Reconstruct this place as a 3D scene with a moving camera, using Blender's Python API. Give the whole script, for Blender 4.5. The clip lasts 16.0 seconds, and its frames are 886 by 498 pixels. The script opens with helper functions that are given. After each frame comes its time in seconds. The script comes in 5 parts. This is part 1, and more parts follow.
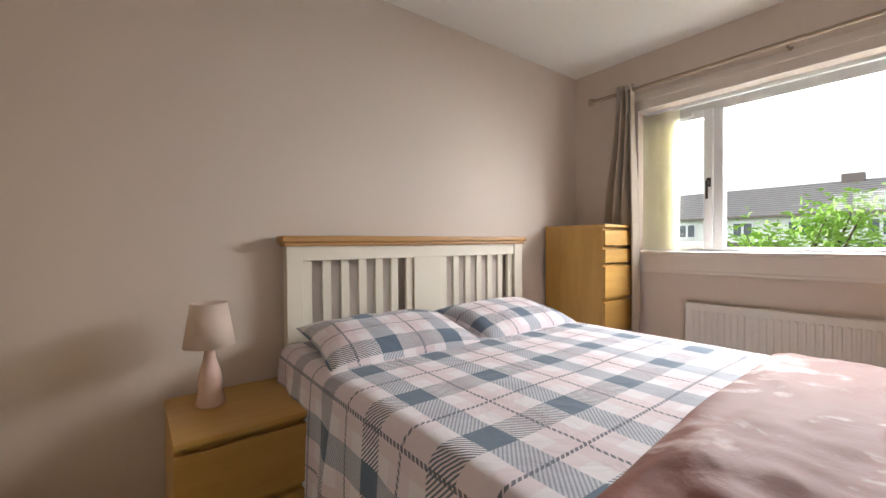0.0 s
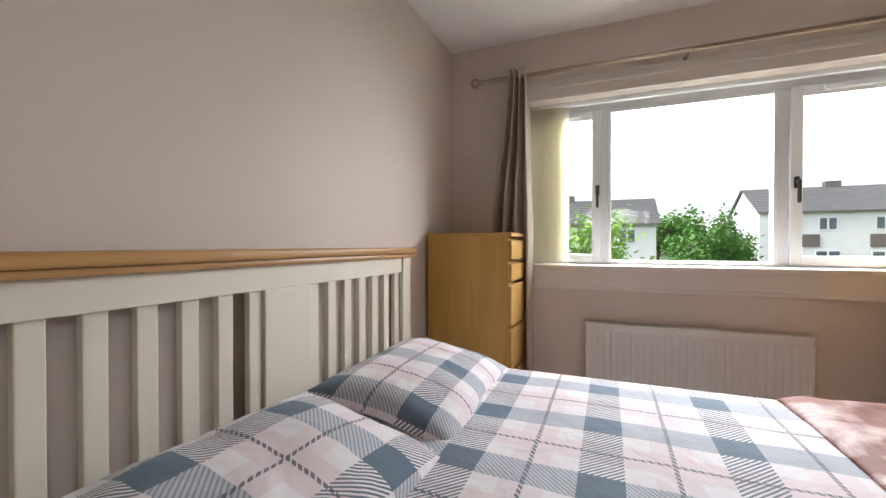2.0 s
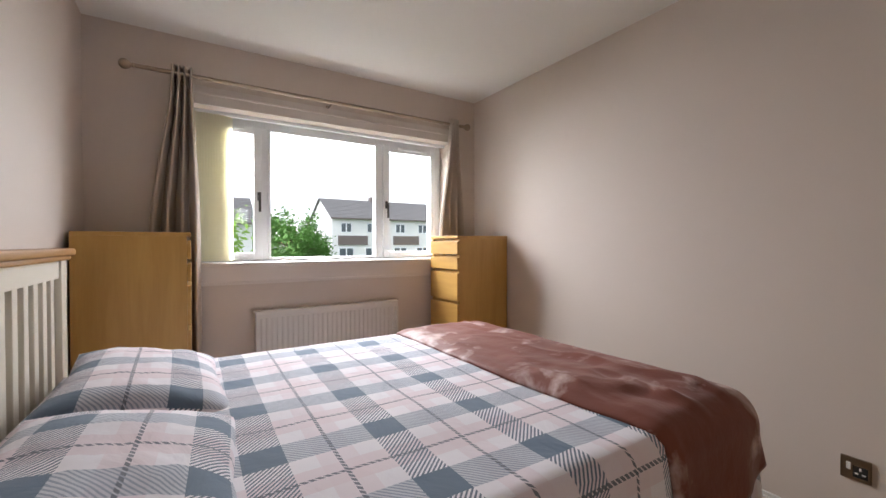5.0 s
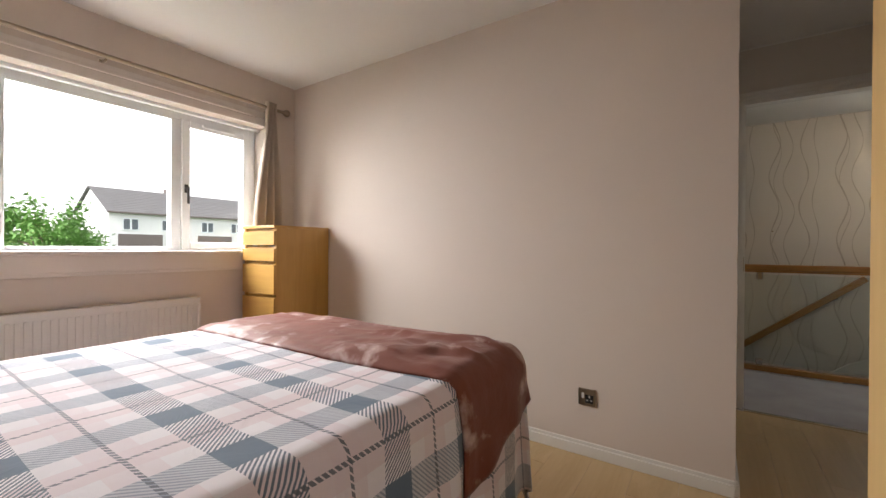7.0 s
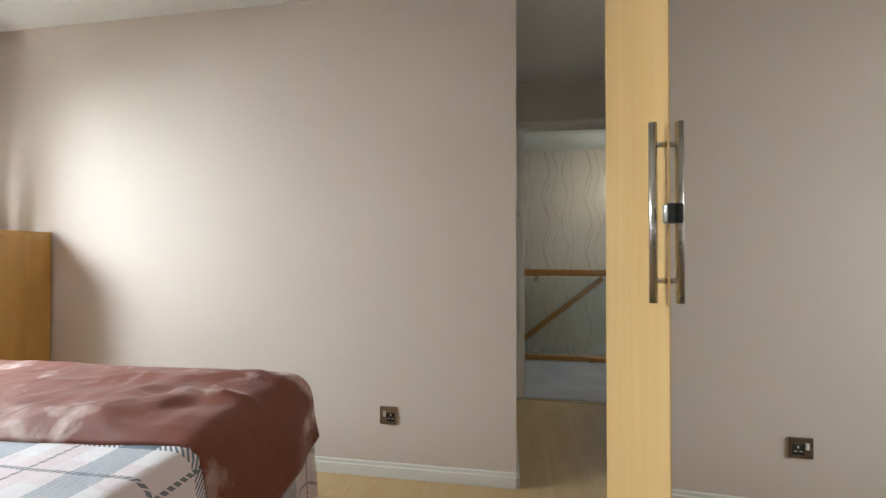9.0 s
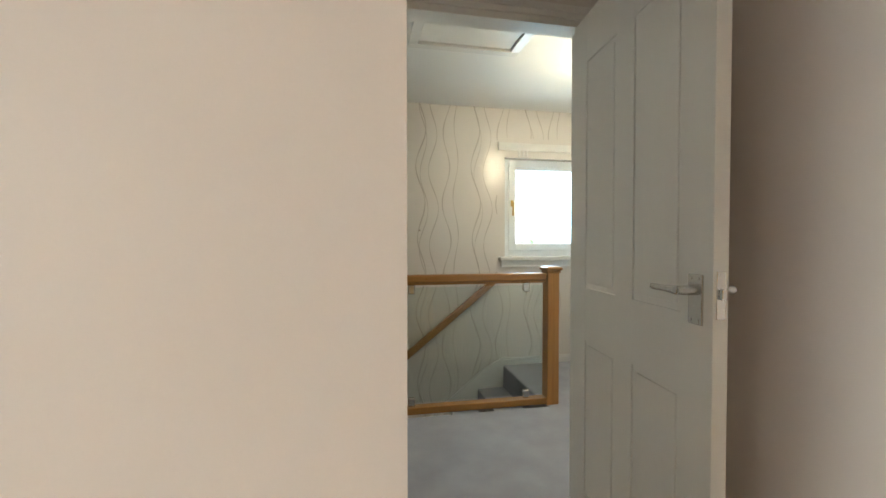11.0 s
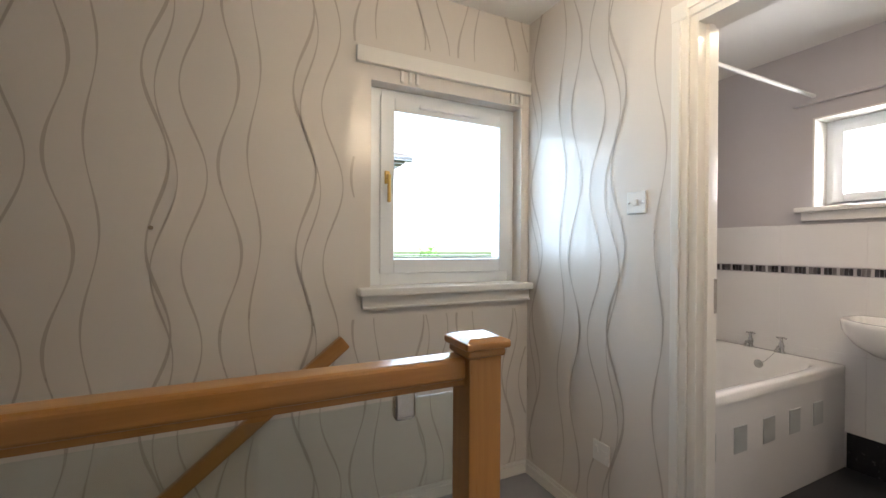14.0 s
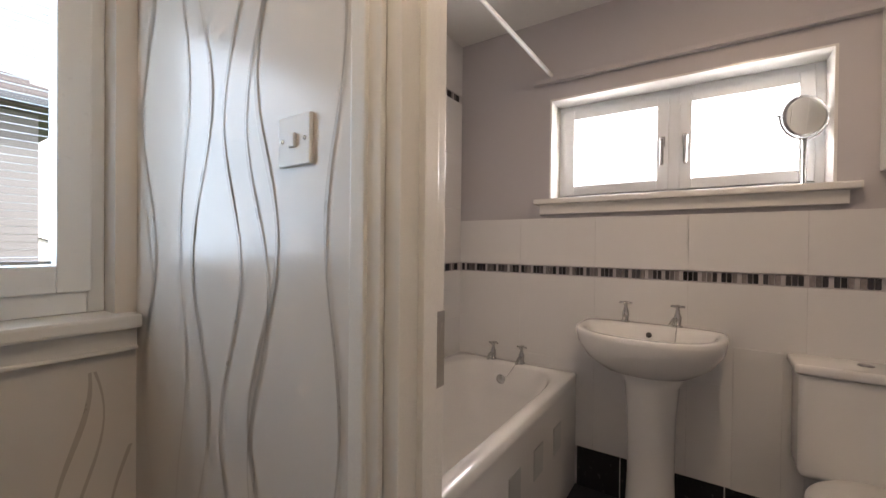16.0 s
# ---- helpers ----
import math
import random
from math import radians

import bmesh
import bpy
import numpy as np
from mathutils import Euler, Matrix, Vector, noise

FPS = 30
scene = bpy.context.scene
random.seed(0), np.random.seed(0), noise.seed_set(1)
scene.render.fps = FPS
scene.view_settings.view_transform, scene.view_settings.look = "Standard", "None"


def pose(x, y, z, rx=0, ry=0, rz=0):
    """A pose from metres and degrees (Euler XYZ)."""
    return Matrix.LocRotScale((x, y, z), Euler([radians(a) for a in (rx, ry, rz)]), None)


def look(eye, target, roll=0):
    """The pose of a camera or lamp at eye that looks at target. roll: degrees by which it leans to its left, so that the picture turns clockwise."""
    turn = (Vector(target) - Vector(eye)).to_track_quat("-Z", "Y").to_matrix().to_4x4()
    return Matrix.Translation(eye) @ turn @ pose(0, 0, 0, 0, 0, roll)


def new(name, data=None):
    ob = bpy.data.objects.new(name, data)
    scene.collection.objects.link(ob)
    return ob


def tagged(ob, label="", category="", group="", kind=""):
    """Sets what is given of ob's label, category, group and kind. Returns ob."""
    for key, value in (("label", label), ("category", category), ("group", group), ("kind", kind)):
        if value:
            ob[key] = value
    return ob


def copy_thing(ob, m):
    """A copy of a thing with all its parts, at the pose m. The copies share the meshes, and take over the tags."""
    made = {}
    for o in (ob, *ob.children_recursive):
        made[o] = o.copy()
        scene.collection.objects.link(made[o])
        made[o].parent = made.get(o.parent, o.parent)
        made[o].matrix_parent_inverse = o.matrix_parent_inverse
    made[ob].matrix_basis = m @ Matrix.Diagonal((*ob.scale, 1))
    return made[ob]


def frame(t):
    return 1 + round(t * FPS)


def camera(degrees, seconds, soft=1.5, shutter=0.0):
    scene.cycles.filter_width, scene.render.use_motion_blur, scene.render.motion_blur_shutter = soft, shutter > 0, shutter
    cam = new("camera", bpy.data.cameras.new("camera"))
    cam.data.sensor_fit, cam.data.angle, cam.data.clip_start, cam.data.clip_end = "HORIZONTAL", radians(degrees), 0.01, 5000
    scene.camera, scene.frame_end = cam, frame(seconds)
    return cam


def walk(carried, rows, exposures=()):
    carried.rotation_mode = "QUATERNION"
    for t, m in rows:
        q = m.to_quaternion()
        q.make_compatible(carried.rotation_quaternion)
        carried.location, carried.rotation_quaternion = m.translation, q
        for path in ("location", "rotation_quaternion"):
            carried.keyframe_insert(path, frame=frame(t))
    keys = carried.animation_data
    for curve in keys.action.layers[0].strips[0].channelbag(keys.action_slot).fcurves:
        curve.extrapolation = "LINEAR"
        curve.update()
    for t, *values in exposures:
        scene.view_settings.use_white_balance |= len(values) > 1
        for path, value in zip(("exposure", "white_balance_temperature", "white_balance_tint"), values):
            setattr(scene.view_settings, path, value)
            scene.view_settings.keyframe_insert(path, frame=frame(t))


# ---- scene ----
cam = camera(95.9, 16.0)
PATH = [
    (0, (0.031, 0.239, 1.115), (-1.191, -1.344, 1.084), -0.4),
    (0.5, (-0.105, -0.031, 1.128), (-1.415, -1.543, 1.109), -0.4),
    (1, (-0.223, -0.258, 1.125), (-1.678, -1.63, 1.108), -0.3),
    (1.5, (-0.31, -0.488, 1.123), (-1.954, -1.627, 1.113), -0.3),
    (2, (-0.341, -0.713, 1.162), (-2.189, -1.477, 1.144), 0.0),
    (2.5, (-0.285, -0.925, 1.213), (-2.25, -1.298, 1.195), 0.1),
    (3, (-0.147, -1.066, 1.277), (-2.146, -1.015, 1.253), 0.1),
    (3.5, (-0.049, -1.141, 1.289), (-1.997, -0.69, 1.248), 0.2),
    (4, (0.015, -1.169, 1.256), (-1.85, -0.448, 1.216), 0.2),
    (6.5, (0.146, -1.147, 1.091), (-1.183, 0.347, 1.078), 0.1),
    (7, (0.168, -1.171, 1.08), (-0.943, 0.492, 1.073), 0.4),
    (7.5, (0.223, -1.133, 1.066), (-0.689, 0.646, 1.076), 0.3),
    (8, (0.234, -1.124, 1.088), (-0.442, 0.759, 1.099), 0.2),
    (8.5, (0.235, -1.058, 1.102), (-0.236, 0.886, 1.113), 0.1),
    (9, (0.213, -0.955, 1.107), (-0.092, 1.021, 1.133), 0.1),
    (9.2, (0.201, -0.878, 1.115), (-0.04, 1.107, 1.132), -0.3),
    (11.3, (0.258, 0.949, 1.181), (0.758, 2.885, 1.137), 0.7),
    (11.5, (0.323, 1.11, 1.178), (0.886, 3.028, 1.138), 0.9),
    (12, (0.526, 1.479, 1.165), (1.108, 3.393, 1.146), 0.5),
    (12.5, (0.671, 1.783, 1.161), (1.262, 3.693, 1.156), 0.1),
    (13, (0.794, 2.105, 1.181), (1.434, 3.999, 1.169), 0.4),
    (13.5, (0.912, 2.315, 1.204), (1.609, 4.189, 1.197), 0.4),
    (14, (1.054, 2.51, 1.209), (1.907, 4.319, 1.204), 0.4),
    (14.5, (1.223, 2.653, 1.205), (2.329, 4.319, 1.2), 0.6),
    (15, (1.449, 2.775, 1.22), (2.823, 4.228, 1.207), 0.6),
    (15.5, (1.686, 2.889, 1.239), (3.238, 4.15, 1.225), 0.6),
    (16, (1.966, 2.999, 1.214), (3.625, 4.116, 1.197), 0.6),
]
walk(cam, [(t, look(eye, target, roll)) for t, eye, target, roll in PATH],
     [(0.0, 1.45, 6500, 10), (1.0, 1.35, 6400, 10), (2.0, 1.15, 6300, 9), (3.0, 1.05, 6050, 12), (4.2, 1.1, 6050, 12), (6.5, 1.4, 6650, 12),
      (8.0, 1.65, 6650, 10), (9.2, 2.0, 5900, 0), (11.3, 2.75, 6250, 1), (12.0, 2.85, 6300, 5), (13.0, 2.55, 6500, 12), (14.0, 2.15, 6500, 14),
      (15.0, 1.65, 6400, 10), (16.0, 1.55, 6950, 20)])

# ---- world, sun, exposure ----
world = bpy.data.worlds.new("world")
scene.world = world
world.use_nodes = True
wn = world.node_tree.nodes
wl = world.node_tree.links
sky = wn.new("ShaderNodeTexSky")
sky.sky_type = 'NISHITA'
sky.sun_disc = False
sky.sun_elevation = radians(42)
sky.sun_rotation = radians(165)
sky.dust_density = 1.0
sky.air_density = 1.0
pale = wn.new("ShaderNodeHueSaturation")
pale.inputs["Saturation"].default_value = 0.25
wl.new(sky.outputs[0], pale.inputs["Color"])
wl.new(pale.outputs[0], wn["Background"].inputs[0])
wn["Background"].inputs[1].default_value = 0.15

sun = new("sun", bpy.data.lights.new("sun", 'SUN'))
sun.data.energy = 1.4
sun.data.angle = radians(14)
sun.data.color = (1.0, 0.97, 0.92)
sun.matrix_world = look((7, -26, 24.2), (0, 0, 0))


def window_light(name, at, aim, w, h, watts, color):
    """Sky light in a window's opening."""
    d = bpy.data.lights.new(name, 'AREA')
    d.shape, d.size, d.size_y, d.energy, d.color = 'RECTANGLE', w, h, watts, color
    o = new(name, d)
    o.matrix_world = look(at, aim)
    return o


window_light("sky_light_bedroom", (-3.60, -0.22, 2.30), (0.0, -0.22, 0.55), 2.5, 1.35, 150, (0.97, 0.985, 1.0))
window_light("sky_light_landing", (1.94, 4.56, 1.52), (1.94, 2.0, 1.25), 1.0, 1.1, 7, (0.55, 0.79, 1.0))
window_light("sky_light_bathroom", (4.36, 3.17, 1.80), (2.0, 3.17, 1.2), 1.15, 0.55, 12, (0.98, 0.99, 1.0))


# ---- materials ----
def nodes_of(name):
    m = bpy.data.materials.new(name)
    m.use_nodes = True
    return m, m.node_tree.nodes, m.node_tree.links, m.node_tree.nodes["Principled BSDF"]


def math_node(n, l, op, a, b=None, c=None):
    k = n.new("ShaderNodeMath")
    k.operation = op
    for i, v in enumerate((a, b, c)):
        if v is None:
            continue
        if isinstance(v, (int, float)):
            k.inputs[i].default_value = v
        else:
            l.new(v, k.inputs[i])
    return k.outputs[0]


def paint(name, color, rough=0.6, vary=0.06, scale=3.0, fine=180.0, bump=0.06, metal=0.0, coat=0.0, spec=0.5, per_object=0.0):
    """Plain surface with large-scale tone drift, fine grain and slight relief."""
    m, n, l, p = nodes_of(name)
    co = n.new("ShaderNodeTexCoord").outputs["Object"]
    big = n.new("ShaderNodeTexNoise")
    big.inputs["Scale"].default_value = scale
    big.inputs["Detail"].default_value = 5
    small = n.new("ShaderNodeTexNoise")
    small.inputs["Scale"].default_value = fine
    small.inputs["Detail"].default_value = 3
    l.new(co, big.inputs["Vector"])
    l.new(co, small.inputs["Vector"])
    s = math_node(n, l, 'ADD', math_node(n, l, 'MULTIPLY', big.outputs[0], 2 * vary), math_node(n, l, 'MULTIPLY', small.outputs[0], vary))
    s = math_node(n, l, 'ADD', s, 1 - 1.5 * vary)
    if per_object:
        info = n.new("ShaderNodeObjectInfo")
        r = math_node(n, l, 'MULTIPLY_ADD', info.outputs["Random"], 2 * per_object, 1 - per_object)
        s = math_node(n, l, 'MULTIPLY', s, r)
    mul = n.new("ShaderNodeVectorMath")
    mul.operation = 'SCALE'
    mul.inputs[0].default_value = color
    l.new(s, mul.inputs["Scale"])
    l.new(mul.outputs[0], p.inputs["Base Color"])
    l.new(math_node(n, l, 'MULTIPLY_ADD', small.outputs[0], 0.14, rough - 0.07), p.inputs["Roughness"])
    p.inputs["Metallic"].default_value = metal
    p.inputs["Coat Weight"].default_value = coat
    p.inputs["Specular IOR Level"].default_value = spec
    if bump:
        b = n.new("ShaderNodeBump")
        b.inputs["Strength"].default_value = bump
        b.inputs["Distance"].default_value = 0.002
        l.new(small.outputs[0], b.inputs["Height"])
        l.new(b.outputs[0], p.inputs["Normal"])
    return m


def wood(name, dark, light, rough=0.42, along='x', grain=9.0, coat=0.1, per_object=0.05, spec=0.5):
    m, n, l, p = nodes_of(name)
    co = n.new("ShaderNodeTexCoord").outputs["Object"]
    mp = n.new("ShaderNodeMapping")
    st = {'x': (0.6, grain, grain), 'y': (grain, 0.6, grain), 'z': (grain, grain, 0.6)}[along]
    mp.inputs["Scale"].default_value = st
    l.new(co, mp.inputs["Vector"])
    a = n.new("ShaderNodeTexNoise")
    a.inputs["Scale"].default_value = 2.2
    a.inputs["Detail"].default_value = 7
    a.inputs["Distortion"].default_value = 0.8
    l.new(mp.outputs[0], a.inputs["Vector"])
    b = n.new("ShaderNodeTexNoise")
    b.inputs["Scale"].default_value = 14
    b.inputs["Detail"].default_value = 4
    l.new(mp.outputs[0], b.inputs["Vector"])
    info = n.new("ShaderNodeObjectInfo")
    s = math_node(n, l, 'MULTIPLY_ADD', b.outputs[0], 0.3, math_node(n, l, 'MULTIPLY', a.outputs[0], 0.8))
    s = math_node(n, l, 'ADD', s, math_node(n, l, 'MULTIPLY', info.outputs["Random"], per_object * 4))
    ramp = n.new("ShaderNodeValToRGB")
    ramp.color_ramp.elements[0].position = 0.3
    ramp.color_ramp.elements[1].position = 0.85
    ramp.color_ramp.elements[0].color = (*dark, 1)
    ramp.color_ramp.elements[1].color = (*light, 1)
    l.new(s, ramp.inputs[0])
    l.new(ramp.outputs[0], p.inputs["Base Color"])
    l.new(math_node(n, l, 'MULTIPLY_ADD', b.outputs[0], 0.12, rough - 0.06), p.inputs["Roughness"])
    p.inputs["Coat Weight"].default_value = coat
    p.inputs["Specular IOR Level"].default_value = spec
    bp = n.new("ShaderNodeBump")
    bp.inputs["Strength"].default_value = 0.06
    bp.inputs["Distance"].default_value = 0.002
    l.new(b.outputs[0], bp.inputs["Height"])
    l.new(bp.outputs[0], p.inputs["Normal"])
    return m


def plaid_cloth(name):
    """Checked cotton: blue-grey bands with twill hatching, dark crossings, thin dotted lines."""
    m, n, l, p = nodes_of(name)
    uv = n.new("ShaderNodeTexCoord").outputs["UV"]
    sep = n.new("ShaderNodeSeparateXYZ")
    l.new(uv, sep.inputs[0])
    u, v = sep.outputs[0], sep.outputs[1]

    def band(c, period, shift, half):
        f = math_node(n, l, 'FRACT', math_node(n, l, 'MULTIPLY_ADD', c, 1 / period, shift))
        d = math_node(n, l, 'ABSOLUTE', math_node(n, l, 'SUBTRACT', f, 0.5))
        return math_node(n, l, 'LESS_THAN', d, half / period)

    PU, PV = 0.30, 0.305
    bu, bv = band(u, PU, 0.533, 0.047), band(v, PV, 0.877, 0.047)
    su, sv = band(u, PU, 0.033, 0.045), band(v, PV, 0.377, 0.045)
    lu, lv = band(u, PU, 0.033, 0.005), band(v, PV, 0.377, 0.005)
    hatch = math_node(n, l, 'FRACT', math_node(n, l, 'MULTIPLY', math_node(n, l, 'ADD', u, v), 75.0))
    hatch = math_node(n, l, 'GREATER_THAN', hatch, 0.5)
    dots = math_node(n, l, 'GREATER_THAN', math_node(n, l, 'FRACT', math_node(n, l, 'MULTIPLY', math_node(n, l, 'SUBTRACT', u, v), 60.0)), 0.3)

    def over(base, fac, color):
        mx = n.new("ShaderNodeMix")
        mx.data_type = 'RGBA'
        l.new(fac, mx.inputs["Factor"])
        if isinstance(base, tuple):
            mx.inputs["A"].default_value = (*base, 1)
        else:
            l.new(base, mx.inputs["A"])
        mx.inputs["B"].default_value = (*color, 1)
        return mx.outputs["Result"]

    white, pink, grey, dark, line = (0.77, 0.73, 0.76), (0.70, 0.58, 0.61), (0.36, 0.40, 0.47), (0.105, 0.15, 0.21), (0.10, 0.11, 0.14)
    c = over(white, math_node(n, l, 'MULTIPLY', su, 0.75), pink)
    c = over(c, math_node(n, l, 'MULTIPLY', sv, 0.55), pink)
    c = over(c, math_node(n, l, 'MULTIPLY', bu, 0.6), grey)
    hatch2 = math_node(n, l, 'GREATER_THAN', math_node(n, l, 'FRACT', math_node(n, l, 'MULTIPLY', math_node(n, l, 'SUBTRACT', u, v), 75.0)), 0.55)
    c = over(c, math_node(n, l, 'MULTIPLY', math_node(n, l, 'MULTIPLY', bu, hatch2), 0.7), (0.17, 0.21, 0.27))
    c = over(c, math_node(n, l, 'MULTIPLY', bv, hatch), (0.13, 0.16, 0.21))
    c = over(c, math_node(n, l, 'MULTIPLY', bu, bv), dark)
    c = over(c, math_node(n, l, 'MULTIPLY', math_node(n, l, 'MULTIPLY', lu, dots), 0.9), line)
    c = over(c, math_node(n, l, 'MULTIPLY', math_node(n, l, 'MULTIPLY', lv, dots), 0.9), line)
    l.new(c, p.inputs["Base Color"])
    p.inputs["Roughness"].default_value = 0.85
    p.inputs["Sheen Weight"].default_value = 0.15
    ob = n.new("ShaderNodeTexCoord").outputs["Object"]
    a = n.new("ShaderNodeTexNoise")
    a.inputs["Scale"].default_value = 7
    a.inputs["Detail"].default_value = 5
    a.inputs["Distortion"].default_value = 1.4
    l.new(ob, a.inputs["Vector"])
    w = n.new("ShaderNodeTexNoise")
    w.inputs["Scale"].default_value = 600
    l.new(ob, w.inputs["Vector"])
    b1 = n.new("ShaderNodeBump")
    b1.inputs["Strength"].default_value = 0.35
    b1.inputs["Distance"].default_value = 0.02
    l.new(a.outputs[0], b1.inputs["Height"])
    b2 = n.new("ShaderNodeBump")
    b2.inputs["Strength"].default_value = 0.15
    b2.inputs["Distance"].default_value = 0.001
    l.new(w.outputs[0], b2.inputs["Height"])
    l.new(b1.outputs[0], b2.inputs["Normal"])
    l.new(b2.outputs[0], p.inputs["Normal"])
    return m


def velvet(name):
    """Crushed velvet: pile brushed towards the foot of the bed; pale sheen patches painted into the colour."""
    m, n, l, p = nodes_of(name)
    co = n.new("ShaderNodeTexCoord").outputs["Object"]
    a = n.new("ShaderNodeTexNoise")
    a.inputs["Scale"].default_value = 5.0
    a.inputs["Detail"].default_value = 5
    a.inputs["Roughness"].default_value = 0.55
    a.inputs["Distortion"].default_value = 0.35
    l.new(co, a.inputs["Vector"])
    # sheen of the crushed pile painted as pale patches in the base colour
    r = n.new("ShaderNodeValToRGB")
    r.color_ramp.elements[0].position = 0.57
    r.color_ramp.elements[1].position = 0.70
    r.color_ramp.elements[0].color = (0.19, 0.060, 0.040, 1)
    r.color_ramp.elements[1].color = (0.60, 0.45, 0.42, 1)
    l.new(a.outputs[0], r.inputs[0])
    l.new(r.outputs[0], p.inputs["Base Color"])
    p.inputs["Roughness"].default_value = 0.6
    p.inputs["Specular IOR Level"].default_value = 0.25
    p.inputs["Specular Tint"].default_value = (1.0, 0.90, 0.90, 1)
    p.inputs["Sheen Weight"].default_value = 0.15
    p.inputs["Sheen Roughness"].default_value = 0.35
    p.inputs["Sheen Tint"].default_value = (0.95, 0.80, 0.78, 1)
    b = n.new("ShaderNodeBump")
    b.inputs["Strength"].default_value = 0.35
    b.inputs["Distance"].default_value = 0.03
    l.new(a.outputs[0], b.inputs["Height"])
    lean = n.new("ShaderNodeVectorMath")
    lean.operation = 'ADD'
    lean.inputs[1].default_value = (0.0, 0.12, 0.0)
    l.new(b.outputs[0], lean.inputs[0])
    unit = n.new("ShaderNodeVectorMath")
    unit.operation = 'NORMALIZE'
    l.new(lean.outputs[0], unit.inputs[0])
    l.new(unit.outputs[0], p.inputs["Normal"])
    return m


def pane_material(name, gloss=0.012, tint=(1, 1, 1)):
    m, n, l, p = nodes_of(name)
    n.remove(p)
    t = n.new("ShaderNodeBsdfTransparent")
    t.inputs[0].default_value = (*tint, 1)
    g = n.new("ShaderNodeBsdfGlossy")
    g.inputs["Roughness"].default_value = 0.02
    mx = n.new("ShaderNodeMixShader")
    mx.inputs[0].default_value = gloss
    l.new(t.outputs[0], mx.inputs[1])
    l.new(g.outputs[0], mx.inputs[2])
    l.new(mx.outputs[0], n["Material Output"].inputs[0])
    return m


def glow(name, color, strength):
    m, n, l, p = nodes_of(name)
    p.inputs["Base Color"].default_value = (0.8, 0.8, 0.78, 1)
    p.inputs["Emission Color"].default_value = (*color, 1)
    p.inputs["Emission Strength"].default_value = strength
    return m


def translucent(name, color, amount=0.5):
    m, n, l, p = nodes_of(name)
    t = n.new("ShaderNodeBsdfTranslucent")
    t.inputs[0].default_value = (*color, 1)
    p.inputs["Base Color"].default_value = (*color, 1)
    p.inputs["Roughness"].default_value = 0.8
    w = n.new("ShaderNodeTexNoise")
    w.inputs["Scale"].default_value = 300
    b = n.new("ShaderNodeBump")
    b.inputs["Strength"].default_value = 0.1
    b.inputs["Distance"].default_value = 0.001
    l.new(w.outputs[0], b.inputs["Height"])
    l.new(b.outputs[0], p.inputs["Normal"])
    mx = n.new("ShaderNodeMixShader")
    mx.inputs[0].default_value = amount
    l.new(p.outputs[0], mx.inputs[1])
    l.new(t.outputs[0], mx.inputs[2])
    l.new(mx.outputs[0], n["Material Output"].inputs[0])
    return m


M_WALL = paint("rose_wall_paint", (0.655, 0.572, 0.507), 0.62, 0.035, 1.5, 500, 0.03, spec=0.22)
M_CEIL = paint("ceiling_paint", (0.80, 0.79, 0.76), 0.7, 0.025, 1.2, 110, 0.06)
M_PAPER = paint("pearl_wallpaper", (0.70, 0.655, 0.605), 0.23, 0.02, 2.0, 700, 0.012, spec=0.5)
M_WAVE = paint("silver_line", (0.47, 0.42, 0.37), 0.3, 0.03, 3, 20, 0.0, metal=0.1)
M_LOBBY = paint("pale_satin_paint", (0.74, 0.725, 0.715), 0.36, 0.02, 1.5, 600, 0.02, spec=0.6)
M_LILAC = paint("lilac_wall_paint", (0.50, 0.475, 0.485), 0.55, 0.03, 1.5, 500, 0.03)
M_WHITE = paint("white_gloss_paint", (0.76, 0.74, 0.70), 0.28, 0.02, 4, 900, 0.004, coat=0.15)
M_UPVC = paint("white_upvc", (0.80, 0.83, 0.85), 0.3, 0.015, 4, 60, 0.0)
M_SILL = paint("sill_paint", (0.72, 0.66, 0.61), 0.4, 0.03, 4, 80, 0.03)
M_BEECH = wood("beech_foil", (0.42, 0.225, 0.050), (0.55, 0.325, 0.088), 0.4, 'z', 7)
M_BEECHX = wood("beech_foil_level", (0.42, 0.225, 0.050), (0.55, 0.325, 0.088), 0.4, 'x', 7)
M_BEECHY = wood("beech_door_foil", (0.60, 0.38, 0.14), (0.72, 0.49, 0.21), 0.38, 'z', 6)
M_LAM = wood("laminate_floor", (0.46, 0.31, 0.15), (0.58, 0.42, 0.225), 0.3, 'y', 1.6, 0.15, 0.025)
M_CAP = wood("oak_cap", (0.33, 0.16, 0.05), (0.50, 0.28, 0.10), 0.35, 'x', 10)
M_OAK = wood("varnished_oak", (0.27, 0.115, 0.024), (0.42, 0.20, 0.05), 0.3, 'x', 10, 0.4)
M_OAKZ = wood("varnished_oak_upright", (0.27, 0.115, 0.024), (0.42, 0.20, 0.05), 0.3, 'z', 10, 0.4)
M_CREAM = paint("cream_lacquer", (0.76, 0.71, 0.60), 0.4, 0.03, 4, 60, 0.02)
M_PLAID = plaid_cloth("plaid_cotton")
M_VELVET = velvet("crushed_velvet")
M_MATTRESS = paint("divan_cloth", (0.45, 0.40, 0.36), 0.9, 0.05, 6, 300, 0.1)
M_CURTAIN = translucent("taupe_curtain", (0.57, 0.49, 0.41), 0.2)
M_VANE = translucent("cream_blind_fabric", (0.94, 0.925, 0.84), 0.72)
M_CHROME = paint("brushed_steel", (0.62, 0.60, 0.57), 0.25, 0.04, 20, 200, 0.0, metal=1.0)
M_BRIGHT = paint("bright_chrome", (0.55, 0.55, 0.55), 0.14, 0.02, 20, 200, 0.0, metal=1.0)
